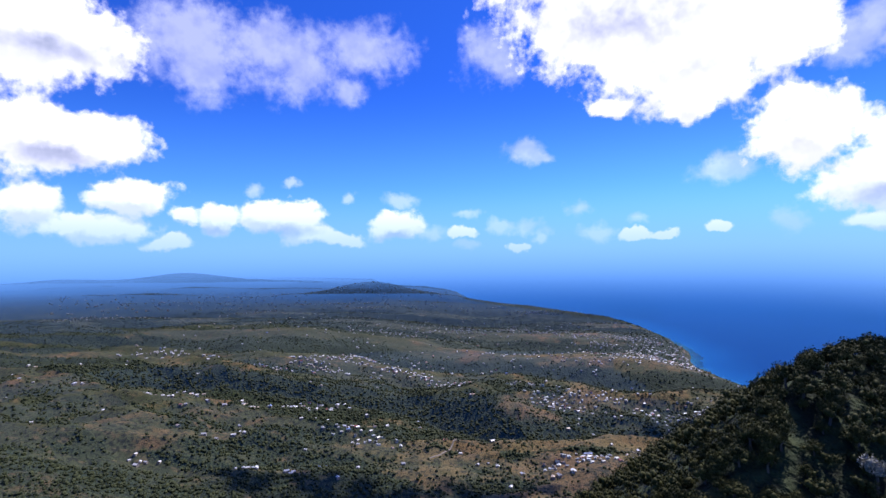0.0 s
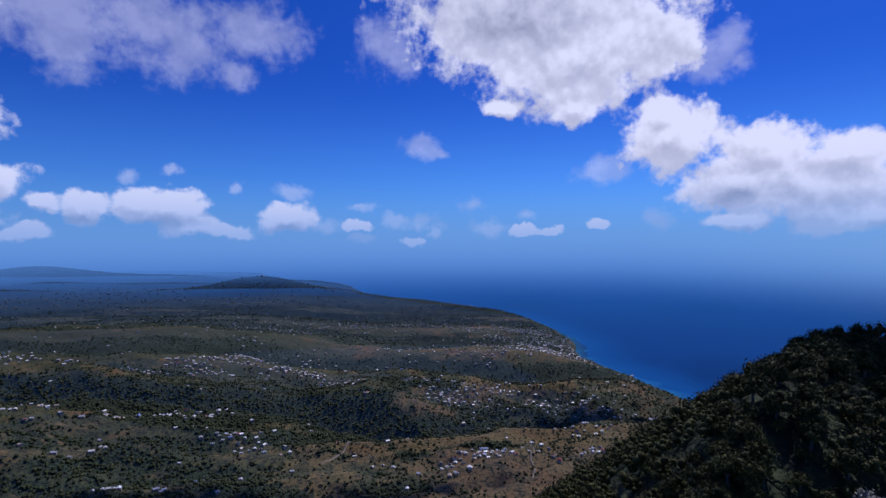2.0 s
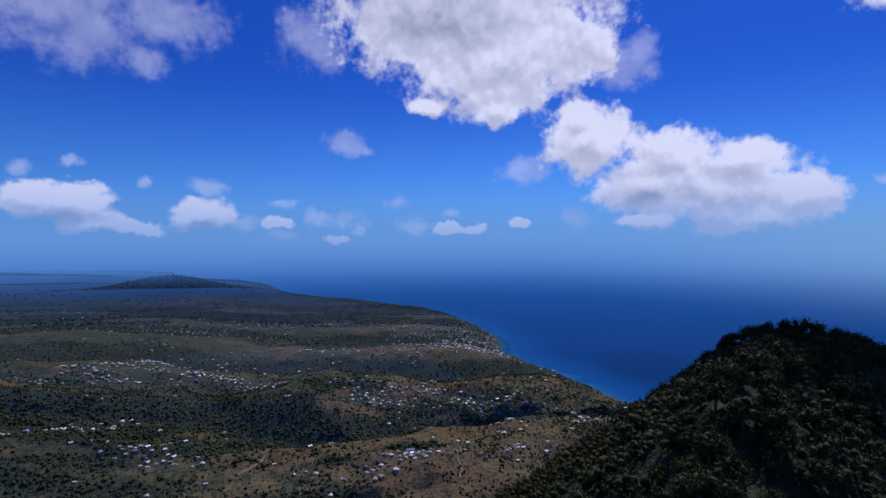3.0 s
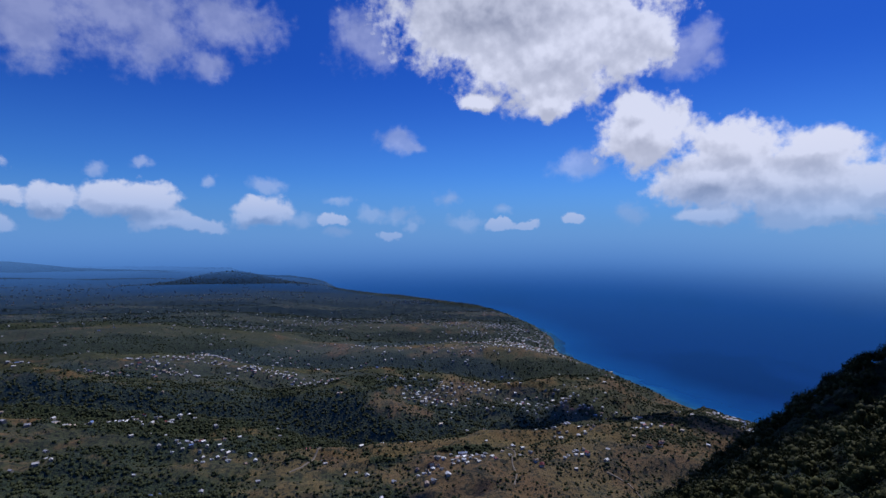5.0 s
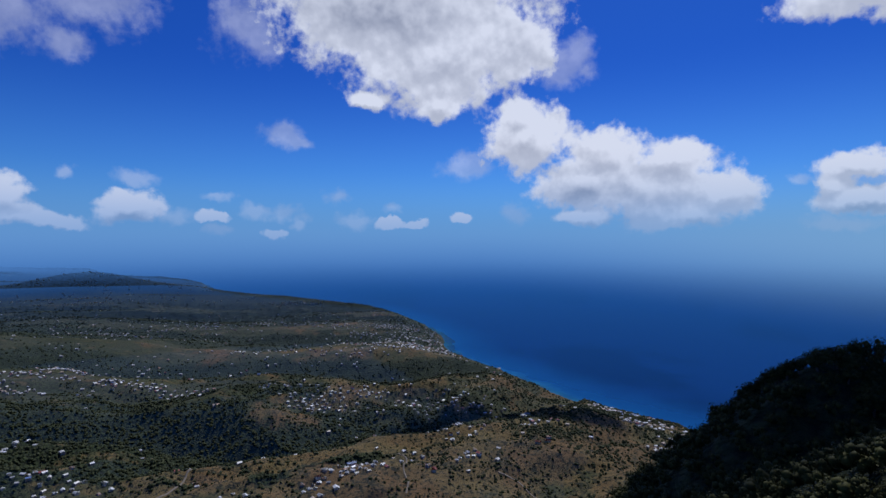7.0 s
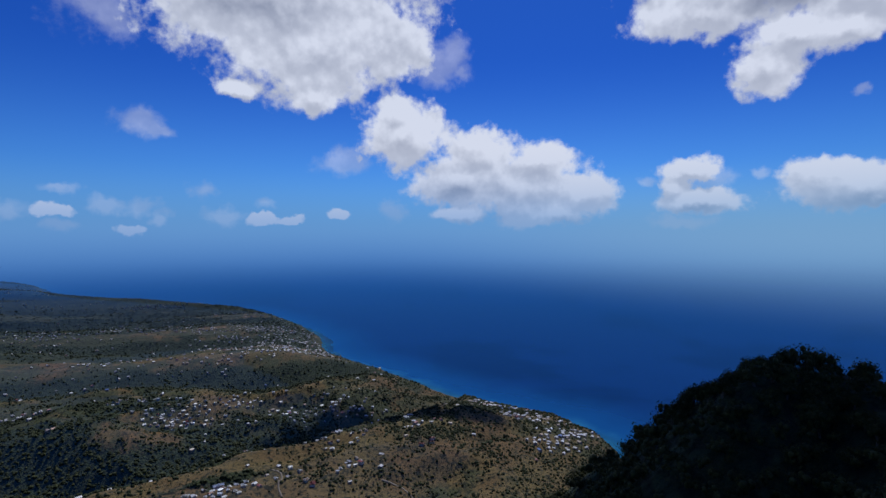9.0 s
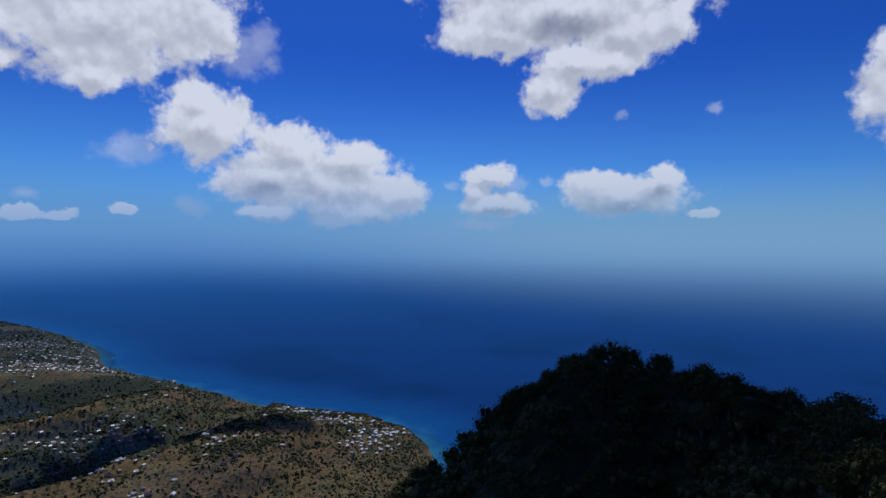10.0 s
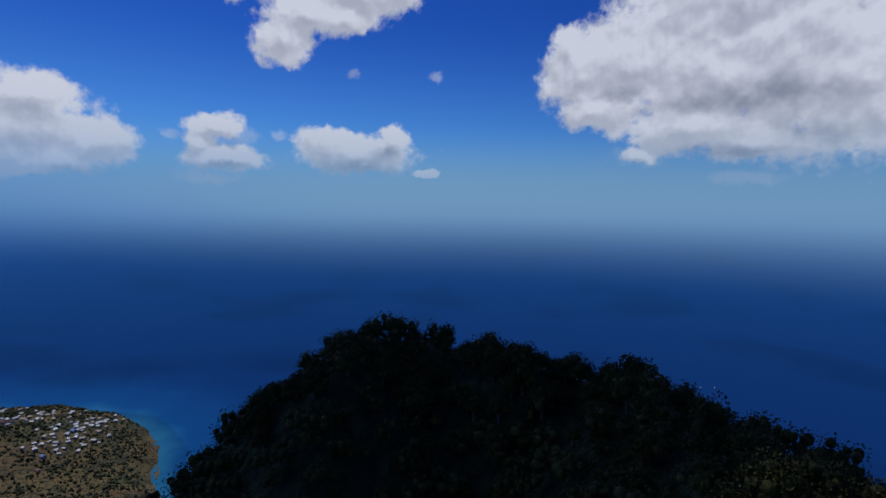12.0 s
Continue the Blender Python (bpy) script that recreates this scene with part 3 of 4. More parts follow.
# hamlets: x, y, spread, houses
SITES = []
SITES += [(-308, 952, 25, 9), (-271, 940, 22, 8), (-250, 993, 25, 9), (-227, 1044, 25, 10), (-185, 1064, 25, 9), (-135, 1098, 30, 10), (-168, 961, 18, 5), (-116, 960, 25, 7), (-60, 948, 22, 6), (-18, 925, 18, 4), (68, 871, 22, 7), (93, 816, 22, 16), (125, 819, 22, 14), (168, 839, 25, 8)]
SITES += [(45, 717, 9, 3), (159, 643, 16, 8), (186, 644, 16, 8), (212, 627, 16, 9), (226, 596, 16, 6), (80, 537, 12, 10), (106, 541, 14, 8), (60, 525, 10, 4), (144, 545, 12, 3), (208, 535, 10, 5), (331, 679, 16, 8), (351, 665, 18, 8), (345, 744, 20, 7), (436, 591, 12, 7)]
SITES += [(-223, 660, 16, 5), (-208, 669, 14, 5), (-192, 675, 12, 4), (-146, 591, 12, 6), (-116, 565, 10, 4), (-97, 578, 8, 3), (-41, 597, 8, 3), (5, 543, 8, 3), (-76, 638, 6, 2), (294, 1364, 50, 16), (383, 1488, 50, 16), (423, 1412, 40, 14), (437, 1301, 30, 12), (185, 1588, 60, 14)]
SITES += [(246, 1492, 50, 14), (177, 2272, 50, 14), (261, 2242, 40, 8), (-307, 1492, 60, 10), (-244, 1469, 50, 10), (-147, 1585, 60, 9), (-67, 1644, 60, 9), (298, 814, 30, 12), (256, 818, 25, 10), (329, 785, 25, 9), (204, 846, 20, 6), (324, 1092, 40, 14), (218, 1077, 40, 9), (48, 1167, 40, 8)]
SITES += [(439, 525, 22, 16), (498, 546, 22, 14), (475, 595, 24, 12), (466, 651, 24, 10), (444, 695, 24, 8), (348, 700, 16, 7), (388, 736, 18, 8), (312, 587, 12, 6), (219, 642, 14, 8), (196, 672, 14, 6), (272, 659, 14, 5), (136, 736, 16, 9), (113, 806, 16, 8), (377, 1150, 40, 16)]
SITES += [(-424, 651, 14, 6), (-399, 646, 14, 5), (-372, 667, 12, 4), (-341, 666, 9, 2), (-269, 638, 12, 5), (-240, 652, 14, 6), (-202, 657, 12, 5), (-137, 588, 10, 5), (-126, 578, 8, 3), (-311, 478, 7, 4), (-214, 485, 7, 3), (-275, 531, 8, 2), (-259, 553, 8, 3), (-175, 487, 6, 3), (-156, 511, 8, 2), (-617, 955, 25, 8), (-589, 980, 25, 7), (-555, 1023, 25, 5), (-450, 873, 15, 5), (-419, 894, 15, 6), (-370, 916, 16, 7), (-341, 969, 18, 7), (-282, 1008, 18, 8), (-243, 1046, 18, 7), (-158, 965, 14, 8), (-100, 955, 16, 8), (-61, 945, 16, 8), (-324, 480, 8, 3), (-345, 587, 8, 2)]
SITES += [(377, 1309, 50, 16), (383, 1455, 50, 14)]


WALLS = [paint_material("wall_" + k, c, 0.8) for k, c in (("cream", (0.50, 0.43, 0.31)), ("white", (0.62, 0.59, 0.52)), ("ochre", (0.42, 0.29, 0.16)), ("pale_blue", (0.40, 0.44, 0.42)))]
ROOFS = {k: paint_material("roof_" + k, c, 0.42, 0.0, 0.3) for k, c in (("white", (0.78, 0.78, 0.76)), ("zinc", (0.50, 0.51, 0.53)), ("red", (0.33, 0.075, 0.05)), ("rust", (0.30, 0.17, 0.11)), ("blue", (0.06, 0.16, 0.46)))}
GLASS = paint_material("dark_window", (0.03, 0.035, 0.04), 0.15)


def make_house(length, width, tall, roof, wall, hip, wing):
    ob = new("house")
    bm = bmesh.new()
    prism(bm, [(-width / 2, -1.5), (width / 2, -1.5), (width / 2, tall), (0, tall + width * 0.22), (-width / 2, tall)], -length / 2, length / 2)
    part("wall", bm, wall, ob)
    bm = bmesh.new()
    w, h, t = width / 2 + 0.4, width * 0.24, 0.14
    l = length / 2 + 0.5
    inset = hip * w
    low = [bm.verts.new(p) for p in ((-w, -l, tall - 0.1), (w, -l, tall - 0.1), (w, l, tall - 0.1), (-w, l, tall - 0.1))]
    top = [bm.verts.new(p) for p in ((0, -l + inset, tall + h), (0, l - inset, tall + h))]
    for loop in ((low[0], low[1], top[0]), (low[1], low[2], top[1], top[0]), (low[2], low[3], top[1]), (low[3], low[0], top[0], top[1])):
        bm.faces.new(loop)
    bmesh.ops.solidify(bm, geom=bm.faces[:], thickness=t)
    part("roof", bm, ROOFS[roof], ob)
    if wing:
        bm = bmesh.new()
        x0, x1 = width / 2, width / 2 + wing
        prism(bm, [(x0 - 0.2, tall - 0.2), (x1, tall - 0.5), (x1, tall - 0.42), (x0 - 0.2, tall - 0.1)], -length / 2, length * 0.3)
        part("porch_roof", bm, ROOFS[roof], ob)
        for y in (-length / 2 + 0.2, length * 0.3 - 0.2):
            bm = bmesh.new()
            prism(bm, [(x1 - 0.3, -1.5), (x1 - 0.1, -1.5), (x1 - 0.1, tall - 0.46), (x1 - 0.3, tall - 0.42)], y - 0.1, y + 0.1)
            part("porch_post", bm, wall, ob)
    for side in (-1, 1):
        for y in (-length * 0.28, length * 0.2):
            bm = bmesh.new()
            x = side * width / 2
            prism(bm, [(x - 0.04, 0.45), (x + 0.04, 0.45), (x + 0.04, 1.0), (x - 0.04, 1.0)], y - 0.3, y + 0.3)
            part("window", bm, GLASS, ob)
    bm = bmesh.new()
    prism(bm, [(-0.2, 0.0), (0.2, 0.0), (0.2, 0.85), (-0.2, 0.85)], -length / 2 - 0.05, -length / 2 + 0.05)
    part("door", bm, GLASS, ob)
    return ob


def scatter_houses():
    rng = random.Random(11)
    kinds = []
    words = {"white": "white-painted sheet", "zinc": "bare zinc sheet", "red": "red painted", "rust": "rusty sheet", "blue": "bright blue sheet"}
    for roof, wall, size in (("white", 1, (4.2, 3.1, 1.5)), ("zinc", 0, (4.0, 3.0, 1.5)), ("white", 0, (5.6, 3.6, 1.6)), ("red", 1, (4.8, 3.7, 1.6)), ("zinc", 2, (3.6, 2.9, 1.4)), ("rust", 3, (3.8, 2.9, 1.4)), ("white", 3, (4.0, 3.5, 2.6)), ("blue", 1, (8.0, 3.8, 1.7))):
        ob = make_house(*size, roof, WALLS[wall], rng.choice((0.0, 0.0, 0.9)), rng.choice((0, 1.1, 1.4)))
        tall = "two-storey" if size[2] > 2 else "single-storey" if size[0] > 4.1 else "small"
        tagged(ob, "%s %s house with %s roof among trees" % (tall, ("cream", "white", "ochre", "pale blue")[wall], words[roof]), "house", "houses of the plain")
        kinds.append(ob)
    weights = (32, 20, 6, 6, 18, 14, 2, 0.4)
    taken, far = [], []
    spots = []
    for x, y, spread, count in SITES:
        for _ in range(int(count * (1.5 if y < 620 and x < 60 else 3.2))):
            spots.append((x + rng.gauss(0, spread * 0.95), y + rng.gauss(0, spread * 0.42)))
    for _ in range(420):
        spots.append((rng.uniform(-700, 480), rng.uniform(480, 2000)))
    tries = np.array([(rng.uniform(-1600, 540), rng.uniform(950, 3400)) for _ in range(9000)])
    crest = spurs_at(tries[:, 0], tries[:, 1]) + 0.5 * (fractal(tries[:, 0] / 260 + 4, tries[:, 1] / 200, 3) - 0.5)
    crest = crest + 0.10 * smooth(-300, 400, tries[:, 0])
    spots += [tuple(p) for p in tries[np.argsort(-crest)[:950]]]
    xs, ys = np.array(spots).T
    zs, land = land_height(xs, ys)
    for x, y, z, shore in zip(xs, ys, zs, land):
        if shore < 14 or any((x - a) ** 2 + (y - b) ** 2 < 26 for a, b in taken[-400:]) or along(GULLIES[0], np.array([x]), np.array([y]))[0][0] < 44:
            continue
        taken.append((x, y))
        spin = rng.choice((0, 90)) + rng.gauss(20, 25)
        if y < 900 and len(taken) - len(far) <= 292 and math.hypot(x - 100, y) < 900:
            copy = copy_thing(kinds[rng.choices(range(8), weights)[0]], pose(x, y, z + 0.3, 0, 0, spin))
            copy.scale = [rng.uniform(0.58, 0.9)] * 3
        else:
            far.append((x, y, z, spin, rng.uniform(0.34, 0.62)))
    # the long blue roof by the track, the red roofs and the white hall that stand out
    homes = [(80, 516), (67, 512), (322, 636), (292, 541), (-28, 571), (162, 524), (-159, 940), (101, 558)]
    for k, (x, y) in enumerate(((303, 611), (282, 542), (296, 546), (-327, 951), (165, 517))):
        z = float(land_height(np.array([float(x)]), np.array([float(y)]))[0][0])
        copy_thing(kinds[2 if k == 0 else 3], pose(x, y, z + 0.3, 0, 0, 40 * k))
    for k, ob in enumerate(kinds):
        x, y = homes[k]
        ob.matrix_basis = pose(x, y, float(land_height(np.array([float(x)]), np.array([float(y)]))[0][0]) + 0.3, 0, 0, 25 * k if k < 7 else 95)
    # lone houses of the far country
    for _ in range(420):
        bearing, r = radians(rng.uniform(-42, -4)), rng.uniform(2300, 4600)
        x, y = HUB[0] + r * math.sin(bearing), HUB[1] + r * math.cos(bearing)
        z, shore = land_height(np.array([x]), np.array([y]))
        if shore[0] > 40:
            far.append((x, y, float(z[0]), rng.uniform(-35, 45), rng.uniform(0.6, 1.0)))
    # the farther ones, too many to tell apart
    box = np.array([(-4, -3, -1.5), (4, -3, -1.5), (4, 3, -1.5), (-4, 3, -1.5), (-4, -3, 2.8), (4, -3, 2.8), (4, 3, 2.8), (-4, 3, 2.8), (-4.3, 0, 4.4), (4.3, 0, 4.4)])
    tris = np.array([(0, 1, 5), (0, 5, 4), (1, 2, 6), (1, 6, 5), (2, 3, 7), (2, 7, 6), (3, 0, 4), (3, 4, 7), (4, 5, 9), (4, 9, 8), (6, 7, 8), (6, 8, 9), (5, 6, 9), (7, 4, 8)])
    verts, faces, ranges = [], [], []
    for x, y, z, spin, size in far:
        c, s = math.cos(radians(spin)), math.sin(radians(spin))
        p = box * size
        faces.append(tris + 10 * len(verts))
        ranges += [math.hypot(x - HUB[0], y - HUB[1])] * 10
        verts.append(np.stack(bend(x + p[:, 0] * c - p[:, 1] * s, y + p[:, 0] * s + p[:, 1] * c, z + p[:, 2]), 1))
    mesh = mesh_from("far_houses", np.concatenate(verts), np.concatenate(faces), False, reach=ranges)
    mesh.materials.append(TOWN)
    mesh.materials.append(FAR_WALL)
    skins = [np.array([1] * 8 + [0] * 4 + [1] * 2, np.int32) for _ in far]
    mesh.polygons.foreach_set("material_index", np.concatenate(skins))
    tagged(new("far_houses", mesh), "scattered far houses with pale and rusty roofs", "houses", kind="stuff")
    return taken


def ribbon(line, wide, name, mat, label):
    pts = []
    for (ax, ay), (bx, by) in zip(line, line[1:]):
        for u in np.arange(0, 1, 0.1):
            pts.append((ax + (bx - ax) * u, ay + (by - ay) * u))
    pts = np.array(pts)
    for _ in range(6):
        pts[1:-1] = (pts[:-2] + pts[1:-1] * 2 + pts[2:]) / 4
    d = np.gradient(pts, axis=0)
    side = np.stack((-d[:, 1], d[:, 0]), 1) / np.hypot(d[:, 0], d[:, 1])[:, None] * wide / 2
    rows = [pts - side * 1.3, pts - side, pts + side, pts + side * 1.3]
    verts = []
    for k, row in enumerate(rows):
        z = np.maximum(land_height(row[:, 0], row[:, 1])[0], land_height(pts[:, 0], pts[:, 1])[0]) + (0.5 if k in (1, 2) else -0.8)
        verts.append(np.stack((row[:, 0], row[:, 1], z), 1))
    m = len(pts)
    i = np.arange(m - 1)
    faces = np.concatenate([np.stack((k * m + i, k * m + i + 1, (k + 1) * m + i + 1, (k + 1) * m + i), 1)[:, ::-1] for k in range(3)])
    mesh = mesh_from(name, np.concatenate(verts), faces)
    mesh.materials.append(mat)
    tagged(new(name, mesh), label, "road", kind="structure")


ROAD = paint_material("pale_track", (0.22, 0.18, 0.13), 0.9, 0.0, 0.4)
ROADS = [[(-28, 591), (-34, 580), (-38, 568), (-48, 554), (-60, 545)], [(146, 568), (150, 547), (140, 528), (139, 506), (130, 485)], [(222, 508), (236, 502), (238, 483), (248, 475)]]
for line in ROADS:
    ribbon(line, 1.3, "road", ROAD, "pale unpaved track across dry fields")
TAKEN = scatter_houses()


def make_boat():
    ob = new("boat")
    bm = bmesh.new()
    ring = []
    for z, w, l in ((-0.5, 0.9, 4.2), (1.1, 1.7, 6.0)):
        ring.append([bm.verts.new(p) for p in ((-w, -l, z), (w, -l, z), (w, l * 0.35, z), (0, l, z + 0.3), (-w, l * 0.35, z))])
    for k in range(5):
        j = (k + 1) % 5
        bm.faces.new((ring[0][k], ring[0][j], ring[1][j], ring[1][k]))
    bm.faces.new(ring[1])
    bm.faces.new(ring[0][::-1])
    part("hull", bm, ROOFS["white"], ob)
    bm = bmesh.new()
    prism(bm, [(-1.1, 1.1), (1.1, 1.1), (0.9, 2.6), (-0.9, 2.6)], -3.0, 1.2)
    part("cabin", bm, WALLS[1], ob)
    return tagged(ob, "small white motor boat on open water", "boat", "boats")


# ---- trees ----
def ico(level=0):
    bm = bmesh.new()
    bmesh.ops.create_icosphere(bm, subdivisions=level + 1, radius=1.0)
    bm.verts.ensure_lookup_table()
    v, f = np.array([p.co[:] for p in bm.verts]), np.array([[q.index for q in g.verts] for g in bm.faces])
    bm.free()
    return v, f


ICO, ICO_FACES = ico(0)
OCTA = np.array([(1, 0, 0), (0, 1, 0), (-1, 0, 0), (0, -1, 0), (0, 0, 1), (0, 0, -1)], float)
OCTA_FACES = np.array([(0, 1, 4), (1, 2, 4), (2, 3, 4), (3, 0, 4), (1, 0, 5), (2, 1, 5), (3, 2, 5), (0, 3, 5)])
RNG = np.random.RandomState(5)


def lumps(centres, sizes, rng, shape=(ICO, ICO_FACES), uneven=0.55):
    """Uneven low lumps of leaves: corners and triangles."""
    count, (points, sides) = len(centres), shape
    rough = 1 + uneven * (rng.rand(count, len(points), 1) - 0.5)
    verts = centres[:, None, :] + points[None] * sizes[:, None, :] * rough
    faces = sides[None] + (np.arange(count) * len(points))[:, None, None]
    return verts.reshape(-1, 3), faces.reshape(-1, 3)


def leaves(points, outward, size, rng):
    """Small tufts: each a bent pair of triangles near a point."""
    count = len(points)
    a = rng.randn(count, 3) + outward * 0.6
    a /= np.linalg.norm(a, axis=1)[:, None]
    b = np.cross(a, rng.randn(count, 3))
    b /= np.linalg.norm(b, axis=1)[:, None]
    s = size * (0.6 + 0.8 * rng.rand(count, 1))
    quad = np.stack((points - a * s * 0.6, points + b * s * 0.5, points + a * s * 0.9, points - b * s * 0.5 + outward * s * 0.2), 1)
    k = np.arange(count)[:, None] * 4
    return quad.reshape(-1, 3), np.concatenate((k + [0, 1, 2], k + [0, 2, 3]))


def crown(rng, wide, tall, base, lump_count, leaf_count, leaf_size):
    """Corners and triangles of an uneven crown."""
    u = rng.rand(lump_count) * 2 * np.pi
    r = np.sqrt(rng.rand(lump_count)) * wide * 0.62
    z = base + tall * (0.35 + 0.5 * rng.rand(lump_count) * (1 - 0.5 * r / wide))
    centres = np.stack((r * np.cos(u), r * np.sin(u), z), 1)
    sizes = np.stack([wide * (0.34 + 0.2 * rng.rand(lump_count))] * 2 + [tall * (0.24 + 0.12 * rng.rand(lump_count))], 1)
    v1, f1 = lumps(centres, sizes * 0.54, rng, (ICO, ICO_FACES), 0.4)
    pick = rng.randint(lump_count, size=leaf_count)
    way = rng.randn(leaf_count, 3)
    way[:, 2] = np.abs(way[:, 2]) * 0.9 - 0.25
    way /= np.linalg.norm(way, axis=1)[:, None]
    v2, f2 = leaves(centres[pick] + way * sizes[pick] * (0.8 + 0.4 * rng.rand(leaf_count, 1)), way, leaf_size, rng)
    return np.concatenate((v1, v2)), np.concatenate((f1, f2 + len(v1)))


def trunk_mesh(rng, tall, wide):
    """A tapered, slightly bent trunk with three limbs."""
    bm = bmesh.new()
    def limb(p, q, r0, r1):
        axis = (q - p).normalized()
        side = axis.orthogonal().normalized()
        other = axis.cross(side)
        rings = [[bm.verts.new(c + (side * math.cos(a) + other * math.sin(a)) * r) for a in (0, 1.26, 2.51, 3.77, 5.03)] for c, r in ((p, r0), (q, r1))]
        for k in range(5):
            j = (k + 1) % 5
            bm.faces.new((rings[0][k], rings[0][j], rings[1][j], rings[1][k]))
        bm.faces.new(rings[1])
    mid = Vector((rng.uniform(-0.3, 0.3), rng.uniform(-0.3, 0.3), tall * 0.5))
    limb(Vector((0, 0, -2.0)), mid, 0.24, 0.16)
    for k in range(3):
        a = 2.1 * k + rng.uniform(0, 1)
        limb(mid, mid + Vector((math.cos(a) * wide * 0.55, math.sin(a) * wide * 0.55, tall * rng.uniform(0.2, 0.4))), 0.12, 0.05)
    return bm


def hill_spots():
    step = 2.55
    xs, ys = np.meshgrid(np.arange(-110, 150, step), np.arange(-90, 330, step), indexing="ij")
    x, y = (xs + (RNG.rand(*xs.shape) - 0.5) * step * 1.5).ravel(), (ys + (RNG.rand(*xs.shape) - 0.5) * step * 1.5).ravel()
    z = hill_height(x, y)
    keep = (z > land_height(x, y)[0] + 2) & (z > 172)
    near = along(RIDGE, x, y)[0]
    keep &= (x < 112) | (near < 14) | (along(SHOULDER, x, y)[0] < 9)
    return np.stack((x, y, z), 1)[keep]


def plant_hill():
    spots = hill_spots()
    # trees along the crest and on the flank that the flight passes
    crest, _ = along([(102, 142), (108, 125), (108, 105), (70, 96), (51, 84), (34, 72)], spots[:, 0], spots[:, 1])
    order = np.argsort(crest + 4 * RNG.rand(len(spots)))
    single, rest = spots[order[:290]], spots[order[290:]]
    rng = random.Random(3)
    kinds = []
    for k in range(6):
        wide, tall = (1.8, 2.1, 1.6, 2.3, 1.9, 1.5)[k], (3.0, 2.8, 3.4, 3.0, 3.2, 2.7)[k]
        ob = new("tree")
        part("trunk", trunk_mesh(rng, tall * 0.75, wide * 0.6), BARK, ob)
        v, f = crown(RNG, wide, tall, 0.35, 14, 1100, 0.14)
        mesh = mesh_from("crown", v, f, True)
        mesh.materials.append(FOREST)
        new("crown", mesh).parent = ob
        tagged(ob, "dark green broadleaf tree with a %s crown on the ridge" % ("rounded", "broad", "tall narrow", "wide flat", "dense", "low")[k], "tree", "trees of the ridge")
        kinds.append(ob)
    for j, (x, y, z) in enumerate(single):
        size = rng.uniform(0.55, 1.2) * (1.5 if math.hypot(x - 105.4, y - 101.5) < 2.2 else 1.0)
        m = pose(x, y, z - 0.3, rng.gauss(0, 4), rng.gauss(0, 4), rng.uniform(0, 360))
        if j < 6:
            kinds[j].matrix_basis = m
        else:
            copy_thing(kinds[rng.randrange(6)], m).scale = (size, size, size * rng.uniform(0.9, 1.15))
    # one tree in pale blossom on the near spur
    ob = new("tree")
    part("trunk", trunk_mesh(rng, 3.0, 1.2), BARK, ob)
    v, f = crown(RNG, 1.9, 3.2, 1.2, 9, 700, 0.2)
    mesh = mesh_from("crown", v, f, True)
    mesh.materials.append(BLOSSOM)
    new("crown", mesh).parent = ob
    tagged(ob, "small tree in pale cream blossom among dark forest", "tree", "trees of the ridge")
    ob.location = (51.9, 70.1, float(hill_height(np.array([51.9]), np.array([70.1]))[0]) + 0.6)
    shapes = [crown(RNG, w, t, 0.5, 7, n, 0.16) for w, t, n in ((1.9, 3.0, 190), (2.1, 2.9, 205), (1.7, 3.2, 175), (2.3, 3.1, 210), (1.5, 2.8, 150))]
    verts, faces, start = [], [], 0
    for x, y, z in rest:
        v, f = shapes[rng.randrange(5)]
        a, s = rng.uniform(0, 6.28), rng.uniform(0.72, 1.3)
        c, q = math.cos(a) * s, math.sin(a) * s
        verts.append(np.stack((x + v[:, 0] * c - v[:, 1] * q, y + v[:, 0] * q + v[:, 1] * c, z - 0.4 + v[:, 2] * s), 1))
        faces.append(f + start)
        start += len(v)
    mesh = mesh_from("hill_forest", np.concatenate(verts), np.concatenate(faces), True)
    mesh.materials.append(FOREST)
    tagged(new("hill_forest", mesh), "dense dark green forest canopy covering the hill", "forest", kind="stuff")


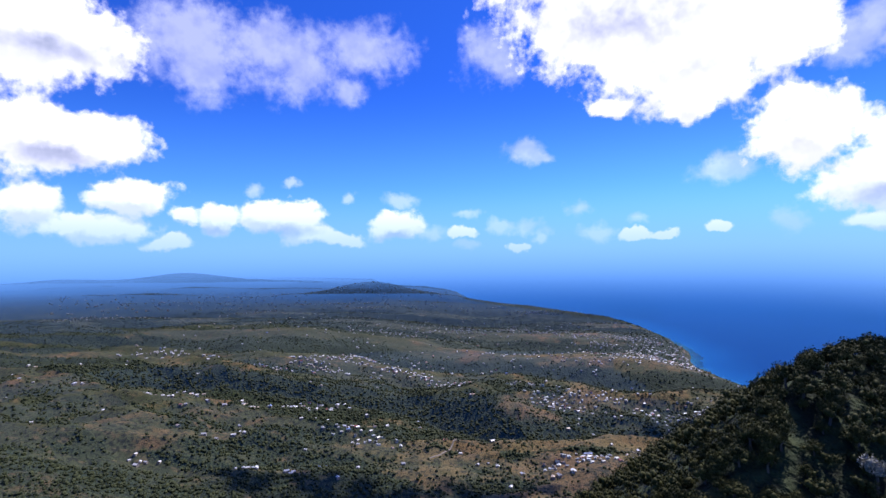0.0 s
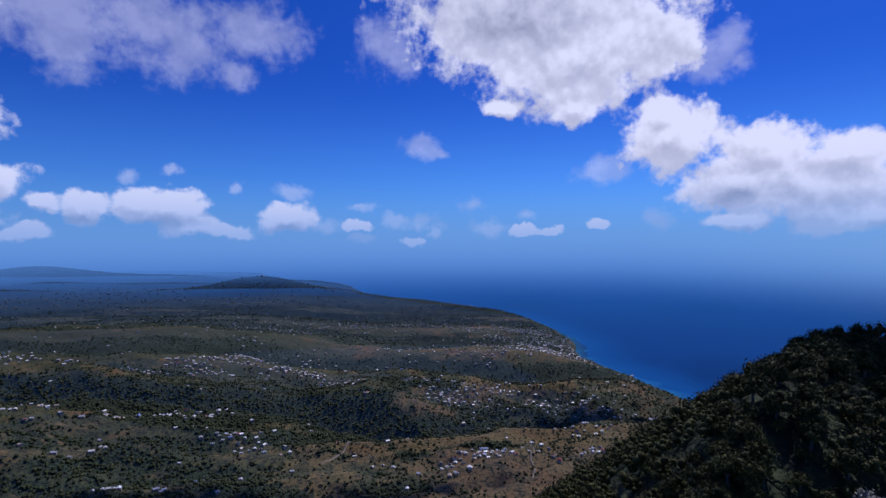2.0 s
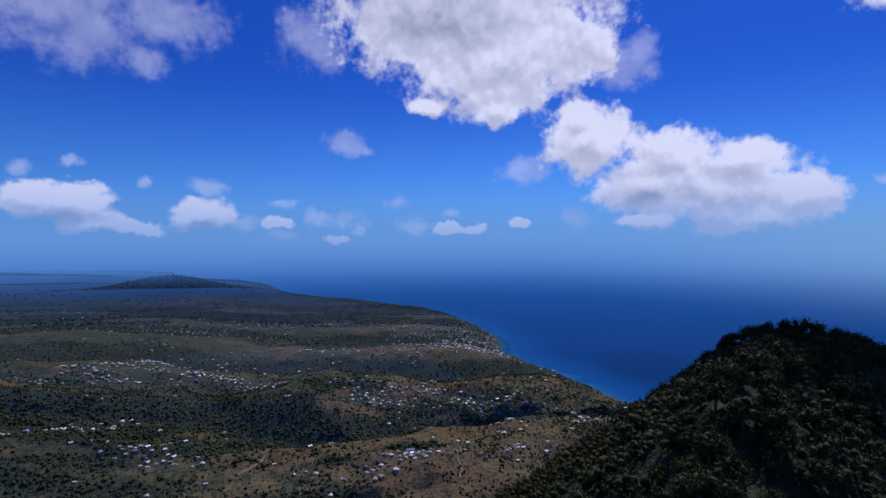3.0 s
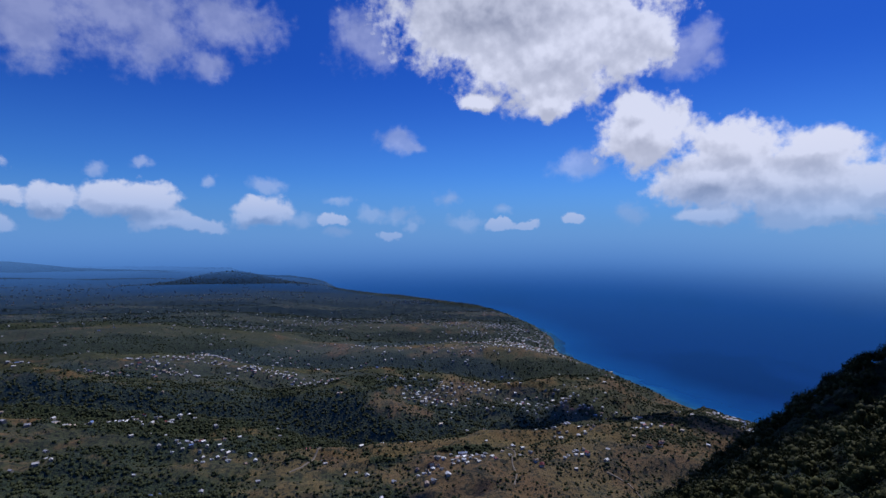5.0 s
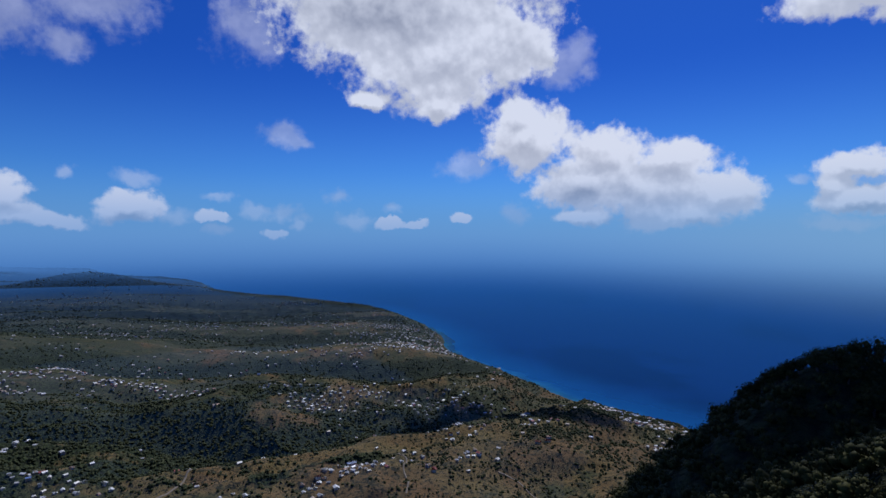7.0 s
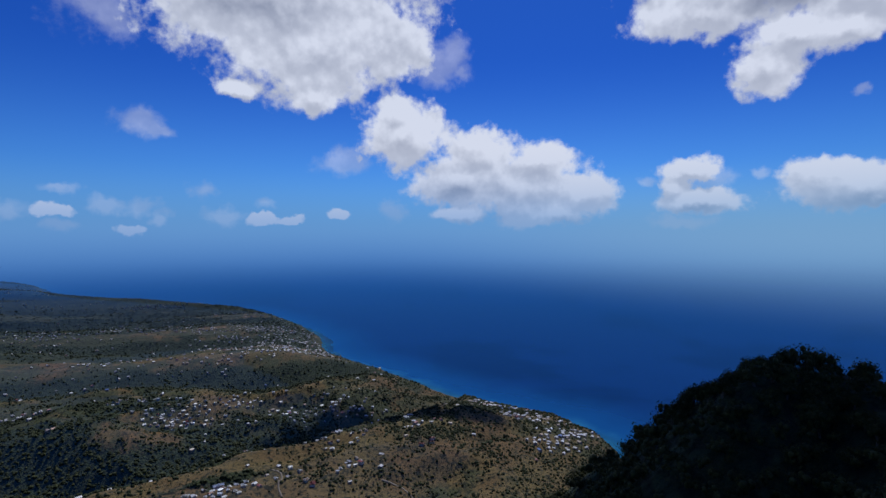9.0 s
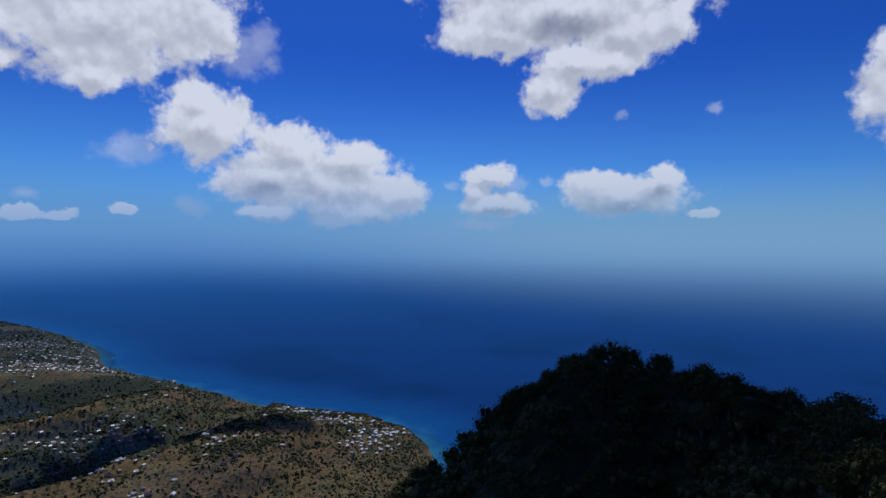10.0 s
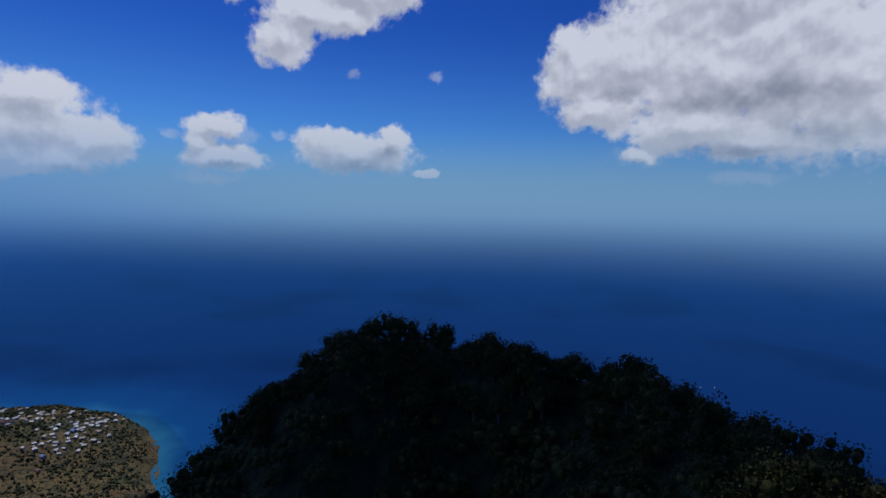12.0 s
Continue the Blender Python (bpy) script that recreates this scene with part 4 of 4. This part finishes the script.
def plant_plain():
    """Trees and bushes of the plain, thick in the gullies and sparse on the dry fields."""
    rng = RNG
    count = 300000
    near = np.arange(count) < 210000
    r = np.where(near, 300 + 650 * rng.rand(count) ** 0.8, 950 + 1300 * rng.rand(count) ** 1.3)
    a = np.radians(-52 + 108 * rng.rand(count))
    x, y = HUB[0] + r * np.sin(a), HUB[1] + r * np.cos(a)
    z, land = land_height(x, y)
    wood = wooded(x, y, land)
    thick = 0.045 + (0.10 + 0.42 * smooth(0.44, 0.60, fractal(x / 48 + 7, y / 30, 4))) * smooth(90, 200, x + 60 * (fractal(x / 60 + 3, y / 60, 3) - 0.5)) * smooth(1000, 800, y) + 0.30 * smooth(0.56, 0.66, fractal(x / 42, y / 28, 5, 0.6)) + 0.55 * wood
    keep = (rng.rand(count) < thick) & (land > 8) & (hill_height(x, y) < z)
    homes = np.array(TAKEN)
    for k in range(0, len(homes), 100):
        h = homes[k:k + 100]
        keep[keep] = (np.hypot(x[keep][:, None] - h[None, :, 0], y[keep][:, None] - h[None, :, 1]) > 4.8).all(1)
    x, y, z, r, wood, near = x[keep], y[keep], z[keep], r[keep], wood[keep], near[keep]
    size = (0.36 + 1.35 * rng.rand(len(x)) ** 2.6) * (0.85 + 0.35 * wood) * (1 + r / 5000)
    verts, faces, start = [], [], 0
    for pick, shape in ((near & (size > 1.0), (ICO, ICO_FACES)), (~near | (size <= 1.0), (OCTA, OCTA_FACES))):
        s = size[pick]
        centres = np.stack((x[pick], y[pick], z[pick] + s * 0.42), 1)
        v, f = lumps(centres, np.stack((s, s, s * (0.75 + 0.4 * rng.rand(len(s)))), 1), rng, shape)
        verts.append(v)
        faces.append(f + start)
        start += len(v)
    v = np.concatenate(verts)
    mesh = mesh_from("plain_trees", np.stack(bend(v[:, 0], v[:, 1], v[:, 2]), 1), np.concatenate(faces), False, reach=reach(v[:, 0], v[:, 1]))
    mesh.materials.append(SCRUB)
    tagged(new("plain_trees", mesh), "scattered dark green trees and scrub on the plain", "trees", kind="stuff")


plant_hill()
plant_plain()

# ---- unseen clouds added overhead to shade the hill and parts of the plain ----
CLOUD = paint_material("shade_cloud_white", (0.85, 0.85, 0.87), 1.0, 0.0, 0.05)


def make_shade_cloud(x, y, z, wide, deep, turn, high=1100.0):
    """An added, unseen heap cloud, flat-based, whose shadow falls at x, y, z."""
    centre = Vector((x, y, z)) + sun_way * ((high - z) / sun_way.z)
    count = 110
    u = RNG.rand(count) * 2 * np.pi
    r = np.sqrt(RNG.rand(count)) * (0.75 + 0.5 * RNG.rand(count))
    px, py = r * np.cos(u) * wide, r * np.sin(u) * deep
    size = (0.22 + 0.2 * RNG.rand(count)) * (1.15 - 0.6 * r) * min(wide, deep) * 1.3
    v, f = lumps(np.stack((px, py, size * 0.55), 1), np.stack((size, size, size * 0.75), 1), RNG)
    v[:, 2] = np.maximum(v[:, 2], 0.02 * v[:, 2])
    mesh = mesh_from("cloud", v, f, True)
    mesh.materials.append(CLOUD)
    ob = tagged(new("cloud", mesh), "unseen white heaped cloud added high overhead to throw shade", "cloud", "clouds overhead")
    ob.matrix_basis = pose(*centre, 0, 0, turn)


for x, y, z, wide, deep, turn in ((112, 128, 222, 44, 58, 0), (290, 717, 32, 95, 78, 0), (-76, 732, 40, 140, 30, -24), (-76, 477, 58, 170, 30, 4), (356, 598, 34, 64, 24, -22)):
    make_shade_cloud(x, y, z, wide, deep, turn)

# ---- boats and far islands ----
for k, (x, y, spin) in enumerate(((811, -99, 60), (815, -118, 80))):
    boat = make_boat() if k == 0 else copy_thing(boat, pose(0, 0, 0))
    boat.matrix_basis = pose(x, y, 0.1, 0, 0, spin) @ Matrix.Scale(0.45, 4)


def build_island(name, bearing, distance, wide, tall, label):
    """A far island: a ragged ridge that stands in the sea."""
    us, vs = np.meshgrid(np.linspace(-1, 1, 60), np.linspace(-1, 1, 14), indexing="ij")
    a = radians(bearing)
    across, away = us * wide / 2, vs * wide * 0.18
    x = HUB[0] + distance * math.sin(a) + across * math.cos(a) + away * math.sin(a)
    y = HUB[1] + distance * math.cos(a) - across * math.sin(a) + away * math.cos(a)
    z = tall * (1 - us ** 2) * (1 - vs ** 2) * (0.45 + 0.9 * fractal(us * 2.2 + bearing, vs * 1.2, 4)) - tall * 0.06
    rows, cols = x.shape
    i = np.arange(rows - 1)[:, None] * cols + np.arange(cols - 1)[None, :]
    faces = np.stack((i, i + cols, i + cols + 1, i + 1), -1).reshape(-1, 4)
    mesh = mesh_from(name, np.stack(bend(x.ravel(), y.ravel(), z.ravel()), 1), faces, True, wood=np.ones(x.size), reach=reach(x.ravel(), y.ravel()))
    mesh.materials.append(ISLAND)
    tagged(new(name, mesh), label, "island", kind="structure")


build_island("backdrop_island", 51.3, 19000, 1500, 220, "faint blue island in the sea haze")
build_island("backdrop_headland", -9.3, 8000, 480, 120, "hazy grey-blue headland beyond the plain")
build_island("backdrop_shore", -7.0, 7700, 900, 26, "low hazy shore beyond the plain")

# ---- the plan laid out at its true size ----
for ob in [o for o in scene.objects if o.parent is None and o.type in {"MESH", "EMPTY"}]:
    ob.matrix_basis = Matrix.Scale(UNIT, 4) @ ob.matrix_basis
